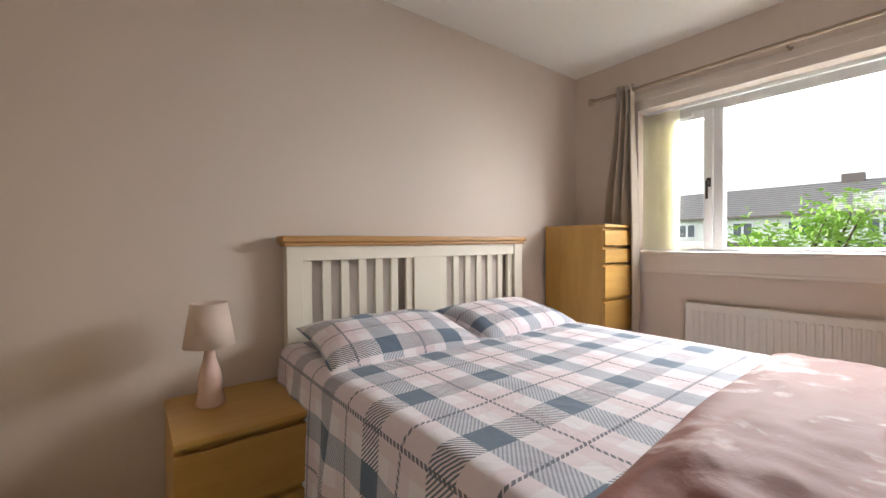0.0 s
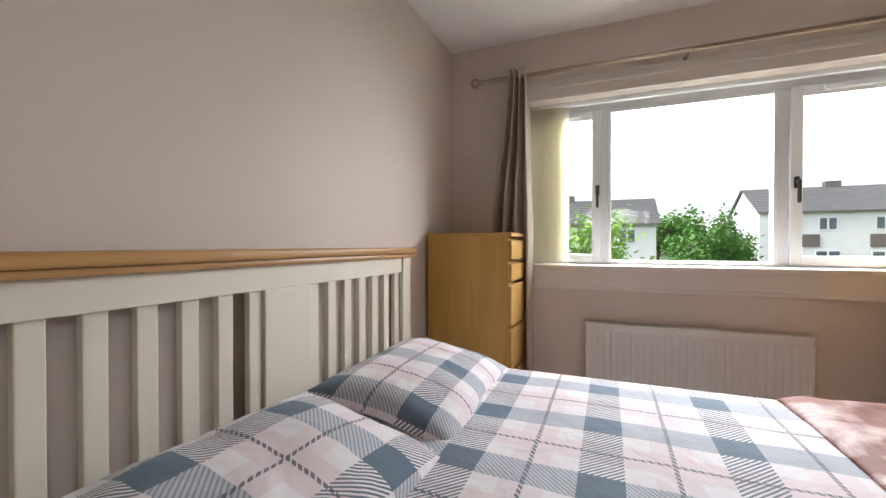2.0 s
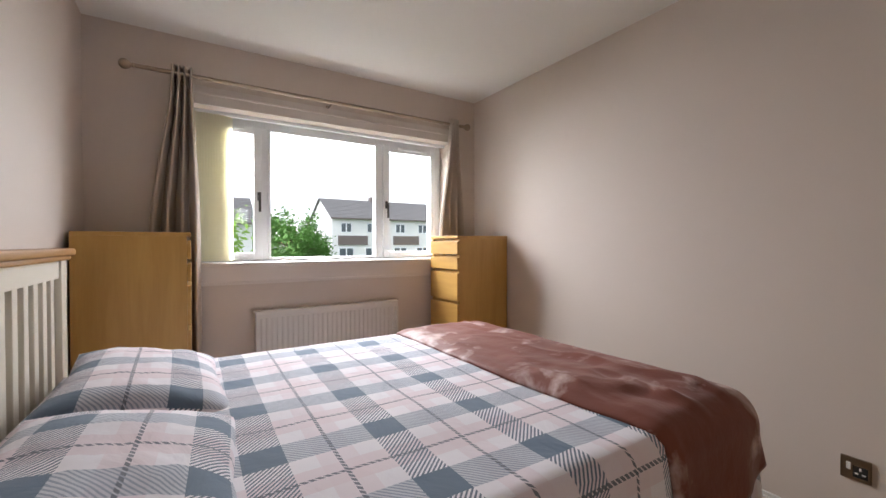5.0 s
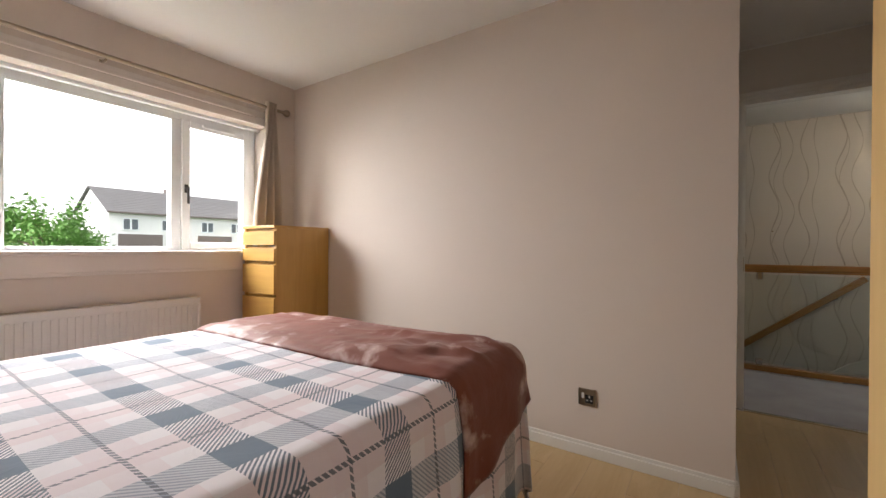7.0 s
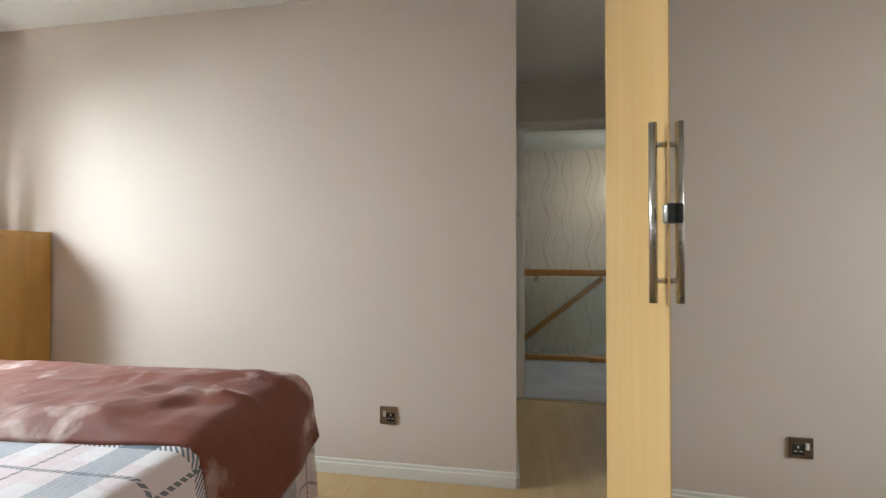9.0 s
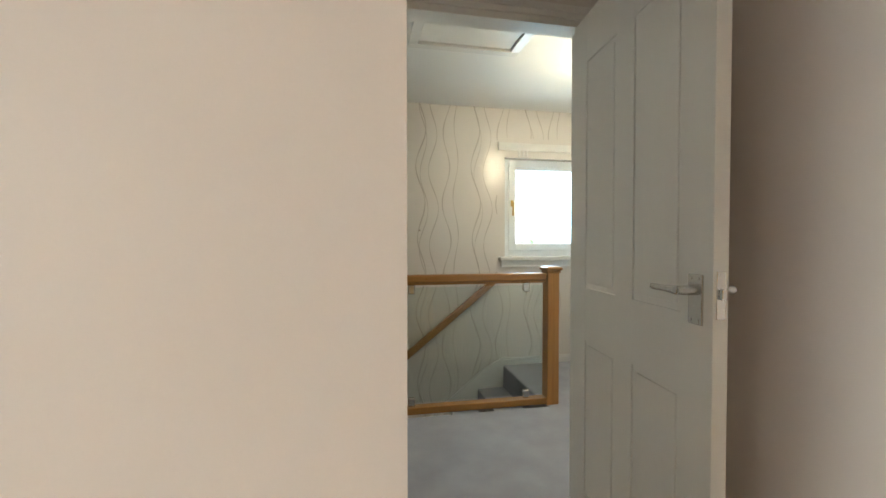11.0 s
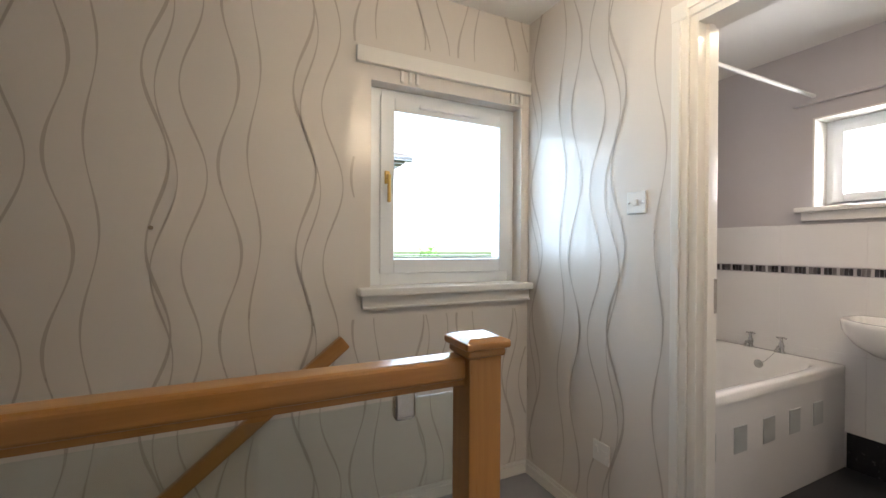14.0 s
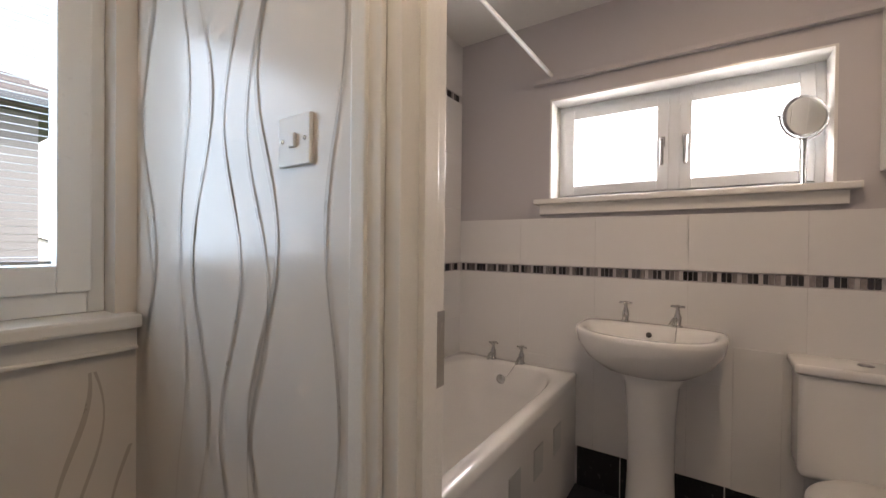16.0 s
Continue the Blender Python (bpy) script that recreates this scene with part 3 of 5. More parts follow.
win1 = tagged(empty("window_1"), "white plastic three-light window", kind="structure")
bm = bmesh.new()
X0, X1 = -3.05, -2.985
for b0, b1, z0, z1 in ((-1.17, -1.12, 1.03, 2.035), (0.665, 0.72, 1.03, 2.035), (-1.12, 0.665, 1.03, 1.055), (-1.12, 0.665, 1.985, 2.035), (-0.755, -0.715, 1.055, 1.985), (0.115, 0.165, 1.055, 1.985)):
    add_box(bm, X0, X1, b0, b1, z0, z1, 0.004)
mesh_ob("frame", bm, M_UPVC, win1)
sash(win1, 'x', -3.04, -2.965, -1.12, -0.755, 1.055, 1.985, 0.052, -3.0)
sash(win1, 'x', -3.04, -2.975, -0.715, 0.115, 1.055, 1.985, 0.018, -3.0)
sash(win1, 'x', -3.04, -2.965, 0.165, 0.665, 1.055, 1.985, 0.052, -3.0)
espag_handle(win1, (-2.965, -0.775, 1.50), 'x', M_DARK)
espag_handle(win1, (-2.965, 0.19, 1.49), 'x', M_DARK)
for a in (-0.99, 0.42):
    box("trickle_vent", -2.967, -2.955, a - 0.12, a + 0.12, 1.955, 1.975, M_UPVC, 0.003, win1)
bm = bmesh.new()
add_box(bm, -2.99, -2.775, -1.25, 0.80, 1.02, 1.047, 0.006)
add_box(bm, WW, -2.798, -1.25, 0.80, 0.915, 1.02, 0.004)
add_box(bm, WW, -2.79, -1.25, 0.80, 0.905, 0.925, 0.004)
tagged(mesh_ob("windowsill_bedroom", bm, M_SILL), "painted wooden sill board under the window", kind="structure")
bm = bmesh.new()
add_box(bm, WW, -2.80, -1.19, 0.74, 2.035, 2.10, 0.004)
add_box(bm, WW, -2.79, -1.19, 0.74, 2.095, 2.115, 0.004)
add_box(bm, WW, -2.805, -1.19, 0.74, 2.115, 2.15, 0.003)
tagged(mesh_ob("trim_window_head", bm, M_SILL), "painted moulded board above the window", kind="structure")

win2 = tagged(empty("window_2"), "white plastic landing window", kind="structure")
bm = bmesh.new()
for b0, b1, z0, z1 in ((1.525, 1.592, 1.03, 1.965), (2.312, 2.348, 1.03, 1.965), (1.592, 2.312, 1.03, 1.090), (1.592, 2.312, 1.925, 1.965)):
    add_box(bm, b0, b1, 4.35, 4.42, z0, z1, 0.004)
mesh_ob("frame", bm, M_UPVC, win2)
sash(win2, 'y', 4.335, 4.41, 1.587, 2.318, 1.086, 1.928, 0.068, 4.38)
espag_handle(win2, (1.618, 4.335, 1.54), 'y', M_BRASS, 0.12)
box("trickle_vent", 1.78, 2.12, 4.318, 4.336, 1.888, 1.906, M_UPVC, 0.004, win2)
bm = bmesh.new()
add_box(bm, 1.465, 2.39, 4.215, 4.36, 0.995, 1.03, 0.008)
add_box(bm, 1.485, 2.39, 4.253, FY, 0.935, 0.995, 0.003)
add_box(bm, 1.485, 2.39, 4.246, FY, 0.935, 0.945, 0.003)
tagged(mesh_ob("windowsill_landing", bm, M_WHITE), "white gloss sill under landing window", kind="structure")
tagged(box("trim_landing_pelmet", 1.455, 2.393, 4.25, FY, 2.03, 2.10, M_WHITE, 0.003), "white timber batten above landing window", kind="structure")
bm = bmesh.new()
for a in (1.66, 1.70, 1.735, 2.27, 2.30, 2.33):
    add_box(bm, a, a + 0.016, 4.262, FY + 0.001, 1.975, 2.028, 0.003)
tagged(mesh_ob("trim_blind_brackets", bm, M_WHITE), "white blind brackets under the batten", kind="structure")

blind = tagged(empty("venetian_blind"), "white venetian blind with open slats at landing window", "blind")
bm = bmesh.new()
add_box(bm, 0, 0.585, -0.0045, 0.0045, -0.0005, 0.0005)
slat_mesh = mesh_ob("slat", bm, M_SLAT, blind)
slat_mesh.matrix_basis = pose(1.660, 4.358, 1.175, 8, 0, 0)
for k in range(1, 36):
    s = new("slat", slat_mesh.data)
    s.parent = blind
    s.matrix_basis = pose(1.660, 4.358, 1.175 + 0.0185 * k, 0, 0, 0)
box("bottom_rail", 1.660, 2.245, 4.352, 4.366, 1.158, 1.166, M_SLAT, 0.002, blind)

win3 = tagged(empty("window_3"), "white plastic two-light bathroom window", kind="structure")
bm = bmesh.new()
for b0, b1, z0, z1 in ((2.62, 2.655, 1.465, 1.985), (3.68, 3.715, 1.465, 1.985), (2.655, 3.68, 1.465, 1.495), (2.655, 3.68, 1.955, 1.985), (3.13, 3.185, 1.495, 1.955)):
    add_box(bm, 4.19, 4.26, b0, b1, z0, z1, 0.004)
mesh_ob("frame", bm, M_UPVC, win3)
sash(win3, 'x', 4.175, 4.25, 3.18, 3.68, 1.495, 1.955, 0.05, 4.215)
sash(win3, 'x', 4.175, 4.25, 2.655, 3.135, 1.495, 1.955, 0.05, 4.215)
for part in win3.children:
    if part.name.startswith("pane"):
        part.data.materials[0] = M_FROST
for y in (3.205, 3.11):
    bm = bmesh.new()
    add_box(bm, 4.15, 4.175, y - 0.012, y + 0.012, 1.70, 1.75, 0.005)
    add_box(bm, 4.13, 4.15, y - 0.008, y + 0.008, 1.61, 1.74, 0.006)
    mesh_ob("handle", bm, M_BRIGHT, win3)
bm = bmesh.new()
add_box(bm, 3.99, 4.19, 2.55, 3.79, 1.437, 1.465, 0.006)
add_box(bm, 4.02, BX, 2.58, 3.765, 1.385, 1.437, 0.003)
tagged(mesh_ob("windowsill_bathroom", bm, M_WHITE), "white gloss sill board under bathroom window", kind="structure")
bm = bmesh.new()
for b0, b1, z0, z1 in ((2.612, 2.623, 1.465, 1.993), (3.712, 3.723, 1.465, 1.993), (2.612, 3.723, 1.983, 1.993)):
    add_box(bm, BX - 0.004, 4.19, b0, b1, z0, z1, 0.002)
tagged(mesh_ob("trim_bath_reveal", bm, M_WHITE), "white gloss window reveal lining", kind="structure")
tagged(box("trim_bath_batten", 4.015, BX, 2.48, 3.81, 2.075, 2.098, M_LILAC, 0.004), "painted batten above the bathroom window", kind="structure")


# ---- doors ----
def panel_door(name, w=0.76, h=1.975, t=0.038, st=0.105):
    """Moulded four-panel leaf in its own space: hinge at the origin, leaf along +x, thickness along y."""
    e = empty(name)
    bm = bmesh.new()
    zs = [(0.0, 0.20), (0.20, 0.80), (0.80, 1.00), (1.00, 1.86), (1.86, h)]
    add_box(bm, 0, st, 0, t, 0.006, h, 0.002)
    add_box(bm, w - st, w, 0, t, 0.006, h, 0.002)
    add_box(bm, w / 2 - 0.05, w / 2 + 0.05, 0, t, 0.006, h, 0.001)
    for z0, z1 in (zs[0], zs[2], zs[4]):
        add_box(bm, st, w - st, 0.0005, t - 0.0005, max(z0, 0.006), z1, 0.001)
    mesh_ob("stiles_and_rails", bm, M_WHITE, e)
    for a0, a1 in ((st, w / 2 - 0.05), (w / 2 + 0.05, w - st)):
        for z0, z1 in (zs[1], zs[3]):
            bm = bmesh.new()
            add_box(bm, a0, a1, 0.0055, t - 0.0055, z0, z1)
            add_box(bm, a0 + 0.018, a1 - 0.018, 0.0015, t - 0.0015, z0 + 0.018, z1 - 0.018, 0.004)
            mesh_ob("panel", bm, M_WHITE, e)
    return e


def lever(parent, x, face, z, sgn):
    """Lever on a square backplate; sgn: the side of the leaf, pointing to the hinge."""
    y = face
    bm = bmesh.new()
    add_box(bm, x - 0.0225, x + 0.0225, min(y, y + sgn * 0.006), max(y, y + sgn * 0.006), z - 0.062, z + 0.058, 0.002)
    for sx in (-0.012, 0.012):
        for sz in (-0.052, 0.048):
            add_lathe(bm, [(0.0035, sgn * 0.005), (0.0032, sgn * 0.0075)], (x + sx, y, z + sz), 10, 'y')
    add_lathe(bm, [(0.013, 0), (0.011, sgn * 0.045), (0.012, sgn * 0.055)], (x, y, z + 0.02), 16, 'y')
    mesh_ob("lever_plate", bm, M_CHROME, parent)
    bm = bmesh.new()
    add_lathe(bm, [(0.004, 0.006), (0.0105, 0.004), (0.0115, -0.006), (0.0095, -0.025), (0.0080, -0.060), (0.0085, -0.088), (0.0070, -0.098), (0.002, -0.102)], (x, y + sgn * 0.051, z + 0.02), 18, 'x', 0, 0.75, 1.0)
    mesh_ob("lever_handle", bm, M_CHROME, parent, True)


d1 = tagged(panel_door("door_1", 0.740, 2.04), "white panelled bedroom door standing open", kind="structure")
lever(d1, 0.690, 0.038, 1.042, 1)
lever(d1, 0.690, 0.0, 1.042, -1)
bm = bmesh.new()
add_box(bm, 0.739, 0.7415, 0.008, 0.03, 1.0, 1.11, 0.001)
add_box(bm, 0.740, 0.752, 0.012, 0.026, 1.045, 1.07, 0.003)
mesh_ob("latch", bm, M_CHROME, d1)
d1.matrix_basis = pose(1.074, 2.188, 0, 0, 0, -95)

d2 = tagged(panel_door("door_2", 0.72, 1.965, 0.038, 0.115), "white panelled door standing half open by the stairhead", kind="structure")
for z in (0.20, 1.81):
    bm = bmesh.new()
    add_box(bm, -0.02, 0.012, -0.006, 0.0, z - 0.045, z + 0.045, 0.001)
    add_lathe(bm, [(0.006, -0.045), (0.006, 0.045)], (-0.002, -0.006, z), 10)
    mesh_ob("hinge", bm, M_NICKEL, d2)
d2.matrix_basis = pose(0.222, 3.205, 0, 0, 0, -155)
tagged(box("strike_plate", 0.354, 0.361, 2.238, 2.282, 0.93, 1.03, M_CHROME, 0.001), "metal latch keep in bedroom door frame", "door hardware")
tagged(box("latch_keep", 2.462, 2.500, 3.3535, 3.3585, 0.99, 1.11, M_CHROME, 0.001), "metal latch keep in bathroom door frame", "door hardware")

# loft hatch
bm = bmesh.new()
for a in ((0.50, 1.22, 2.55, 2.61), (0.50, 1.22, 3.16, 3.22), (0.50, 0.56, 2.61, 3.16), (1.16, 1.22, 2.61, 3.16)):
    add_box(bm, *a, CL - 0.022, CL, 0.006)
add_box(bm, 0.565, 1.155, 2.615, 3.155, CL - 0.006, CL, 0.002)
tagged(mesh_ob("loft_hatch", bm, M_WHITE), "white loft hatch with moulded trim", kind="structure")

# ---- bedroom things ----
rows6 = [0.125, 0.115, 0.235, 0.235, 0.235, 0.235]
def lipped_chest(name, w, d, h, rows):
    """Chest whose drawer fronts jut out under a finger gap."""
    e = empty(name)
    t = 0.022
    bm = bmesh.new()
    add_box(bm, 0, t, 0.018, d, 0, h - 0.02, 0.0015)
    add_box(bm, w - t, w, 0.018, d, 0, h - 0.02, 0.0015)
    add_box(bm, t, w - t, d - 0.01, d - 0.002, 0.02, h - 0.02)
    add_box(bm, t, w - t, 0.06, d - 0.01, 0.015, 0.05)
    mesh_ob("carcass", bm, M_BEECH, e)
    box("top_board", -0.001, w + 0.001, 0.0, d, h - 0.02, h, M_BEECHX, 0.002, e)
    z = h - 0.02
    for r in rows:
        bm = bmesh.new()
        add_box(bm, 0.002, w - 0.002, 0.0, 0.017, z - r + 0.004, z - 0.022, 0.002)
        add_box(bm, 0.024, w - 0.024, 0.017, d - 0.05, z - r + 0.01, z - 0.04)
        add_box(bm, 0.024, w - 0.024, 0.03, 0.045, z - 0.05, z - 0.004)
        mesh_ob("drawer", bm, M_BEECHX, e)
        z -= r
    return e


ch1 = tagged(lipped_chest("chest_of_drawers", 0.40, 0.48, 1.23, rows6), "tall narrow beech-effect chest of drawers beside the window", "chest", "pair of tall chests")
ch2 = copy_thing(ch1, pose(-2.765, 0.495, 0))
ch1.matrix_basis = pose(-2.40, -1.178, 0, 0, 0, 180)
ns = tagged(lipped_chest("bedside_table", 0.42, 0.46, 0.51, [0.235, 0.235]), "low beech-effect two-drawer bedside table by the bed", "bedside table")
ns.matrix_basis = pose(-0.052, -1.20, 0, 0, 0, 180)

lamp = tagged(empty("table_lamp", (-0.188, -1.49, 0.51)), "small blush ceramic table lamp with a tapered fabric shade", "lamp")
lathe("base", [(0.046, 0.0), (0.05, 0.008), (0.047, 0.03), (0.04, 0.06), (0.043, 0.09), (0.036, 0.125), (0.024, 0.165), (0.018, 0.2), (0.022, 0.22), (0.018, 0.232)], (0, 0, 0), M_CERAMIC, lamp, 32)
lathe("stem", [(0.008, 0.23), (0.008, 0.33), (0.014, 0.332), (0.014, 0.345)], (0, 0, 0), M_NICKEL, lamp, 12)
bm = bmesh.new()
add_lathe(bm, [(0.088, 0.225), (0.062, 0.385)], (0, 0, 0), 40)
bmesh.ops.delete(bm, geom=[f for f in bm.faces if len(f.verts) > 4], context='FACES')
sh = mesh_ob("shade", bm, M_SHADE, lamp, True)
sh.modifiers.new("thickness", 'SOLIDIFY').thickness = 0.0025
bm = bmesh.new()
for a in range(3):
    c, s = math.cos(a * 2.094), math.sin(a * 2.094)
    q = [bm.verts.new((c * r - s * w, s * r + c * w, 0.345)) for r, w in ((0.0, -0.003), (0.068, -0.003), (0.068, 0.003), (0.0, 0.003))]
    bm.faces.new(q)
rg = mesh_ob("shade_ring", bm, M_NICKEL, lamp)
rg.modifiers.new("thickness", 'SOLIDIFY').thickness = 0.003

# bed
bed = tagged(empty("bed"), "double bed made with plaid cover, cream slatted headboard", "bed")
hb = []
H0, H1, HY0, HY1 = -2.075, -0.505, -1.655, -1.600
bm = bmesh.new()
add_box(bm, H1 - 0.075, H1, HY0, HY1, 0.0, 1.105, 0.004)
add_box(bm, H0, H0 + 0.075, HY0, HY1, 0.0, 1.105, 0.004)
add_box(bm, H0 + 0.075, H1 - 0.075, HY0 + 0.004, HY1 - 0.008, 1.035, 1.105, 0.003)
add_box(bm, H0 + 0.075, H1 - 0.075, HY0 + 0.004, HY1 - 0.008, 0.40, 0.52, 0.003)
add_box(bm, -1.385, -1.195, HY0 + 0.006, HY1 - 0.010, 0.52, 1.035, 0.003)
mesh_ob("headboard_frame", bm, M_CREAM, bed)
bm = bmesh.new()
add_box(bm, H0 - 0.012, H1 + 0.012, HY0 - 0.008, HY1 + 0.012, 1.105, 1.122, 0.006)
add_box(bm, H0 - 0.025, H1 + 0.025, HY0 - 0.015, HY1 + 0.025, 1.122, 1.152, 0.012, 0, 4)
mesh_ob("headboard_cap", bm, M_CAP, bed)
bm = bmesh.new()
add_box(bm, -0.0215, 0.0215, -0.010, 0.010, 0, 0.515, 0.003)
slat0 = mesh_ob("headboard_slat", bm, M_CREAM, bed)
k = 0
for a, b in ((-0.580, -1.195), (-1.385, -2.000)):
    for i in range(7):
        x = a + (b - a) * (i + 0.5 + 0.5 * (i - 3) / 7.0) / 7.0
        o = slat0 if k == 0 else new("headboard_slat", slat0.data)
        o.parent = bed
        o.location = (x, (HY0 + HY1) / 2 - 0.003, 0.52)
        k += 1
BX0, BX1, BY0, BY1, BZ = -1.965, -0.475, -1.595, 0.385, 0.655
bm = bmesh.new()
add_box(bm, BX0 + 0.03, BX1 - 0.03, BY0, BY1 - 0.03, 0.10, 0.36, 0.03)
mesh_ob("divan_base", bm, M_MATTRESS, bed)
bm = bmesh.new()
add_box(bm, BX0 + 0.02, BX1 - 0.02, BY0, BY1 - 0.02, 0.36, BZ - 0.02, 0.05, 0, 4)
mesh_ob("mattress", bm, M_MATTRESS, bed)
for x in (BX0 + 0.12, BX1 - 0.12):
    for y in (BY0 + 0.15, BY1 - 0.10):
        lathe("bed_foot", [(0.03, 0), (0.035, 0.02), (0.028, 0.05), (0.035, 0.11)], (x, y, 0), M_CAP, bed, 16)


def drape(u, v, off, flare=0.04, r=0.045):
    """Where a cloth lies that is spread at (u, v) on the bed and falls over its edges."""
    def edge(t, lo, hi):
        d, s, c = 0.0, 0, t
        if t > hi - r:
            d, s, c = t - (hi - r), 1, hi - r
        elif t < lo + r:
            d, s, c = (lo + r) - t, -1, lo + r
        return d, s, c
    dx, sx, cx = edge(u, BX0, BX1)
    dy, sy, cy = edge(v, -9, BY1)
    d = math.hypot(dx, dy)
    arc = r * math.pi / 2
    if d <= 0:
        out, fall = 0, 0
    elif d < arc:
        out, fall = (r + off) * math.sin(d / r), (r + off) * (1 - math.cos(d / r))
    else:
        out, fall = r + off + flare * (d - arc), r + off + (d - arc)
    ux, uy = (dx / d, dy / d) if d else (0, 0)
    x, y, z = cx + sx * ux * out, cy + sy * uy * out, BZ + off - fall
    hang = max(0.0, d - arc)
    ripple = 0.012 * math.sin(v * 17 + u * 3) + 0.008 * math.sin(v * 31 + 1.0)
    ripple2 = 0.012 * math.sin(u * 16 + v * 2) + 0.008 * math.sin(u * 33)
    k = min(1.0, hang / 0.25)
    x += sx * k * ux * (ripple + 0.01)
    y += sy * k * uy * (ripple2 + 0.01)
    if d < 0.02:
        z += 0.006 * noise.noise(Vector((u * 3.1, v * 3.1, off * 50))) + 0.003 * noise.noise(Vector((u * 9, v * 9, 2)))
    return x, y, max(z, 0.02)


CU0, CU1, CV0, CV1 = BX0 - 0.50, BX1 + 0.52, -1.58, BY1 + 0.50
cover = grid_mesh("bedspread", 110, 120, lambda a, b: drape(CU0 + (CU1 - CU0) * a, CV0 + (CV1 - CV0) * b, 0.012), M_PLAID, None, lambda a, b: (CU0 + (CU1 - CU0) * a, CV0 + (CV1 - CV0) * b), 0.004)
tagged(cover, "pink, white and blue-grey plaid cotton bedspread over the bed", "bedding")


def throw_at(a, b):
    """Thick soft throw: hangs deepest at its front edge, shorter towards the foot, with crumpled ridges on top."""
    over = 0.31 - 0.20 * b + 0.015 * math.sin(b * 11)
    u0, u1 = BX0 - 0.22, BX1 + over
    u = u0 + (u1 - u0) * a
    v0 = -0.232 + 0.100 * a + 0.010 * math.sin(a * 9)
    v = v0 + (BY1 + 0.15 + 0.03 * math.sin(a * 6) - v0) * b
    roll = min(1.0, b * 14, (1 - b) * 14)
    x, y, z = drape(u, v, 0.014 + 0.020 * math.sqrt(max(0.0, roll)), 0.05, 0.06)
    ridge = abs(noise.noise(Vector((u * 2.6 + v * 1.5, v * 5.5 - u, 8))))
    f = 0.012 * (1 - min(1, ridge * 4)) + 0.007 * noise.noise(Vector((u * 6, v * 7, 3))) + 0.004 * noise.noise(Vector((u * 15, v * 13, 5)))
    if BX0 < u < BX1 and v < BY1:
        near = min(1.0, max(0.0, (u + 1.3) / 0.5))
        z += (f * (0.6 + 0.9 * near) + 0.012 * near) * min(1, b * 7) * min(1.0, (BX1 - u) * 9, (BY1 - v) * 9)
    else:
        x += 0.010 * noise.noise(Vector((v * 7, z * 3, 1)))
        y += 0.010 * noise.noise(Vector((u * 7, z * 3, 4)))
    return x, y, z


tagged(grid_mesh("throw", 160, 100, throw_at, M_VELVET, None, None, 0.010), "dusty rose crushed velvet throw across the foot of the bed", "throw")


def pillow(at, turn, tilt, uv0):
    W, D, T = 0.36, 0.235, 0.074

    def surf(side):
        def fn(a, b):
            u, v = 2 * a - 1, 2 * b - 1
            h = (max(0, 1 - abs(u) ** 3.2) ** 0.55) * (max(0, 1 - abs(v) ** 2.6) ** 0.6)
            pinch = 1 - 0.07 * (1 - abs(v)) * abs(u) ** 4 - 0.0 * v
            pv = 1 - 0.10 * (1 - abs(u)) * abs(v) ** 4
            w = 0.007 * noise.noise(Vector((u * 3 + at[0] * 5, v * 3, side * 4))) + 0.005 * noise.noise(Vector((u * 8, v * 7, at[0] * 3)))
            return (u * W * pinch, v * D * pv, side * (T * h * (1.0 if side > 0 else 0.5)) + w * h + (0.0 if side > 0 else -0.001))
        return fn
    N, K = 34, 24
    verts, faces, uvs = [], [], []
    for side in (1, -1):
        base = len(verts)
        fn = surf(side)
        for j in range(K + 1):
            for i in range(N + 1):
                verts.append(fn(i / N, j / K))
                uvs.append((uv0[0] + i / N * 0.74, uv0[1] + j / K * 0.50 + (0 if side > 0 else 0.11)))
        for j in range(K):
            for i in range(N):
                q = (base + j * (N + 1) + i, base + j * (N + 1) + i + 1, base + (j + 1) * (N + 1) + i + 1, base + (j + 1) * (N + 1) + i)
                faces.append(q if side > 0 else q[::-1])
    me = bpy.data.meshes.new("pillow")
    me.from_pydata(verts, [], faces)
    lay = me.uv_layers.new(name="cloth")
    for lp in me.loops:
        lay.data[lp.index].uv = uvs[lp.vertex_index]
    me.materials.append(M_PLAID)
    for f in me.polygons:
        f.use_smooth = True
    ob = new("pillow", me)
    ob.matrix_basis = pose(*at, tilt, 0, turn)
    return tagged(ob, "plump plaid cotton pillow against the headboard", "pillow", "pillows on the bed")


pillow((-0.875, -1.30, 0.700), -3, -11, (0.11, 0.07))
pillow((-1.60, -1.30, 0.698), 2, -11, (0.21, 0.14))

# radiator
rad = tagged(empty("radiator"), "white ribbed panel radiator under the window", "radiator")
bm = bmesh.new()
add_box(bm, -2.765, -2.735, -0.83, 0.185, 0.16, 0.725, 0.008)
for i in range(30):
    y = -0.80 + i * 0.0333
    add_box(bm, -2.738, -2.728, y, y + 0.020, 0.20, 0.685, 0.004)
mesh_ob("panel", bm, M_RAD, rad)
box("top_grille", -2.80, -2.735, -0.835, 0.19, 0.718, 0.728, M_RAD, 0.003, rad)
for y in (-0.6, -0.05):
    box("bracket", WW, -2.76, y, y + 0.04, 0.25, 0.66, M_RAD, 0.002, rad)
tube("valve_pipe", [(-2.75, -0.86, 0.0), (-2.75, -0.86, 0.20), (-2.75, -0.83, 0.20)], 0.009, M_BRIGHT, rad)

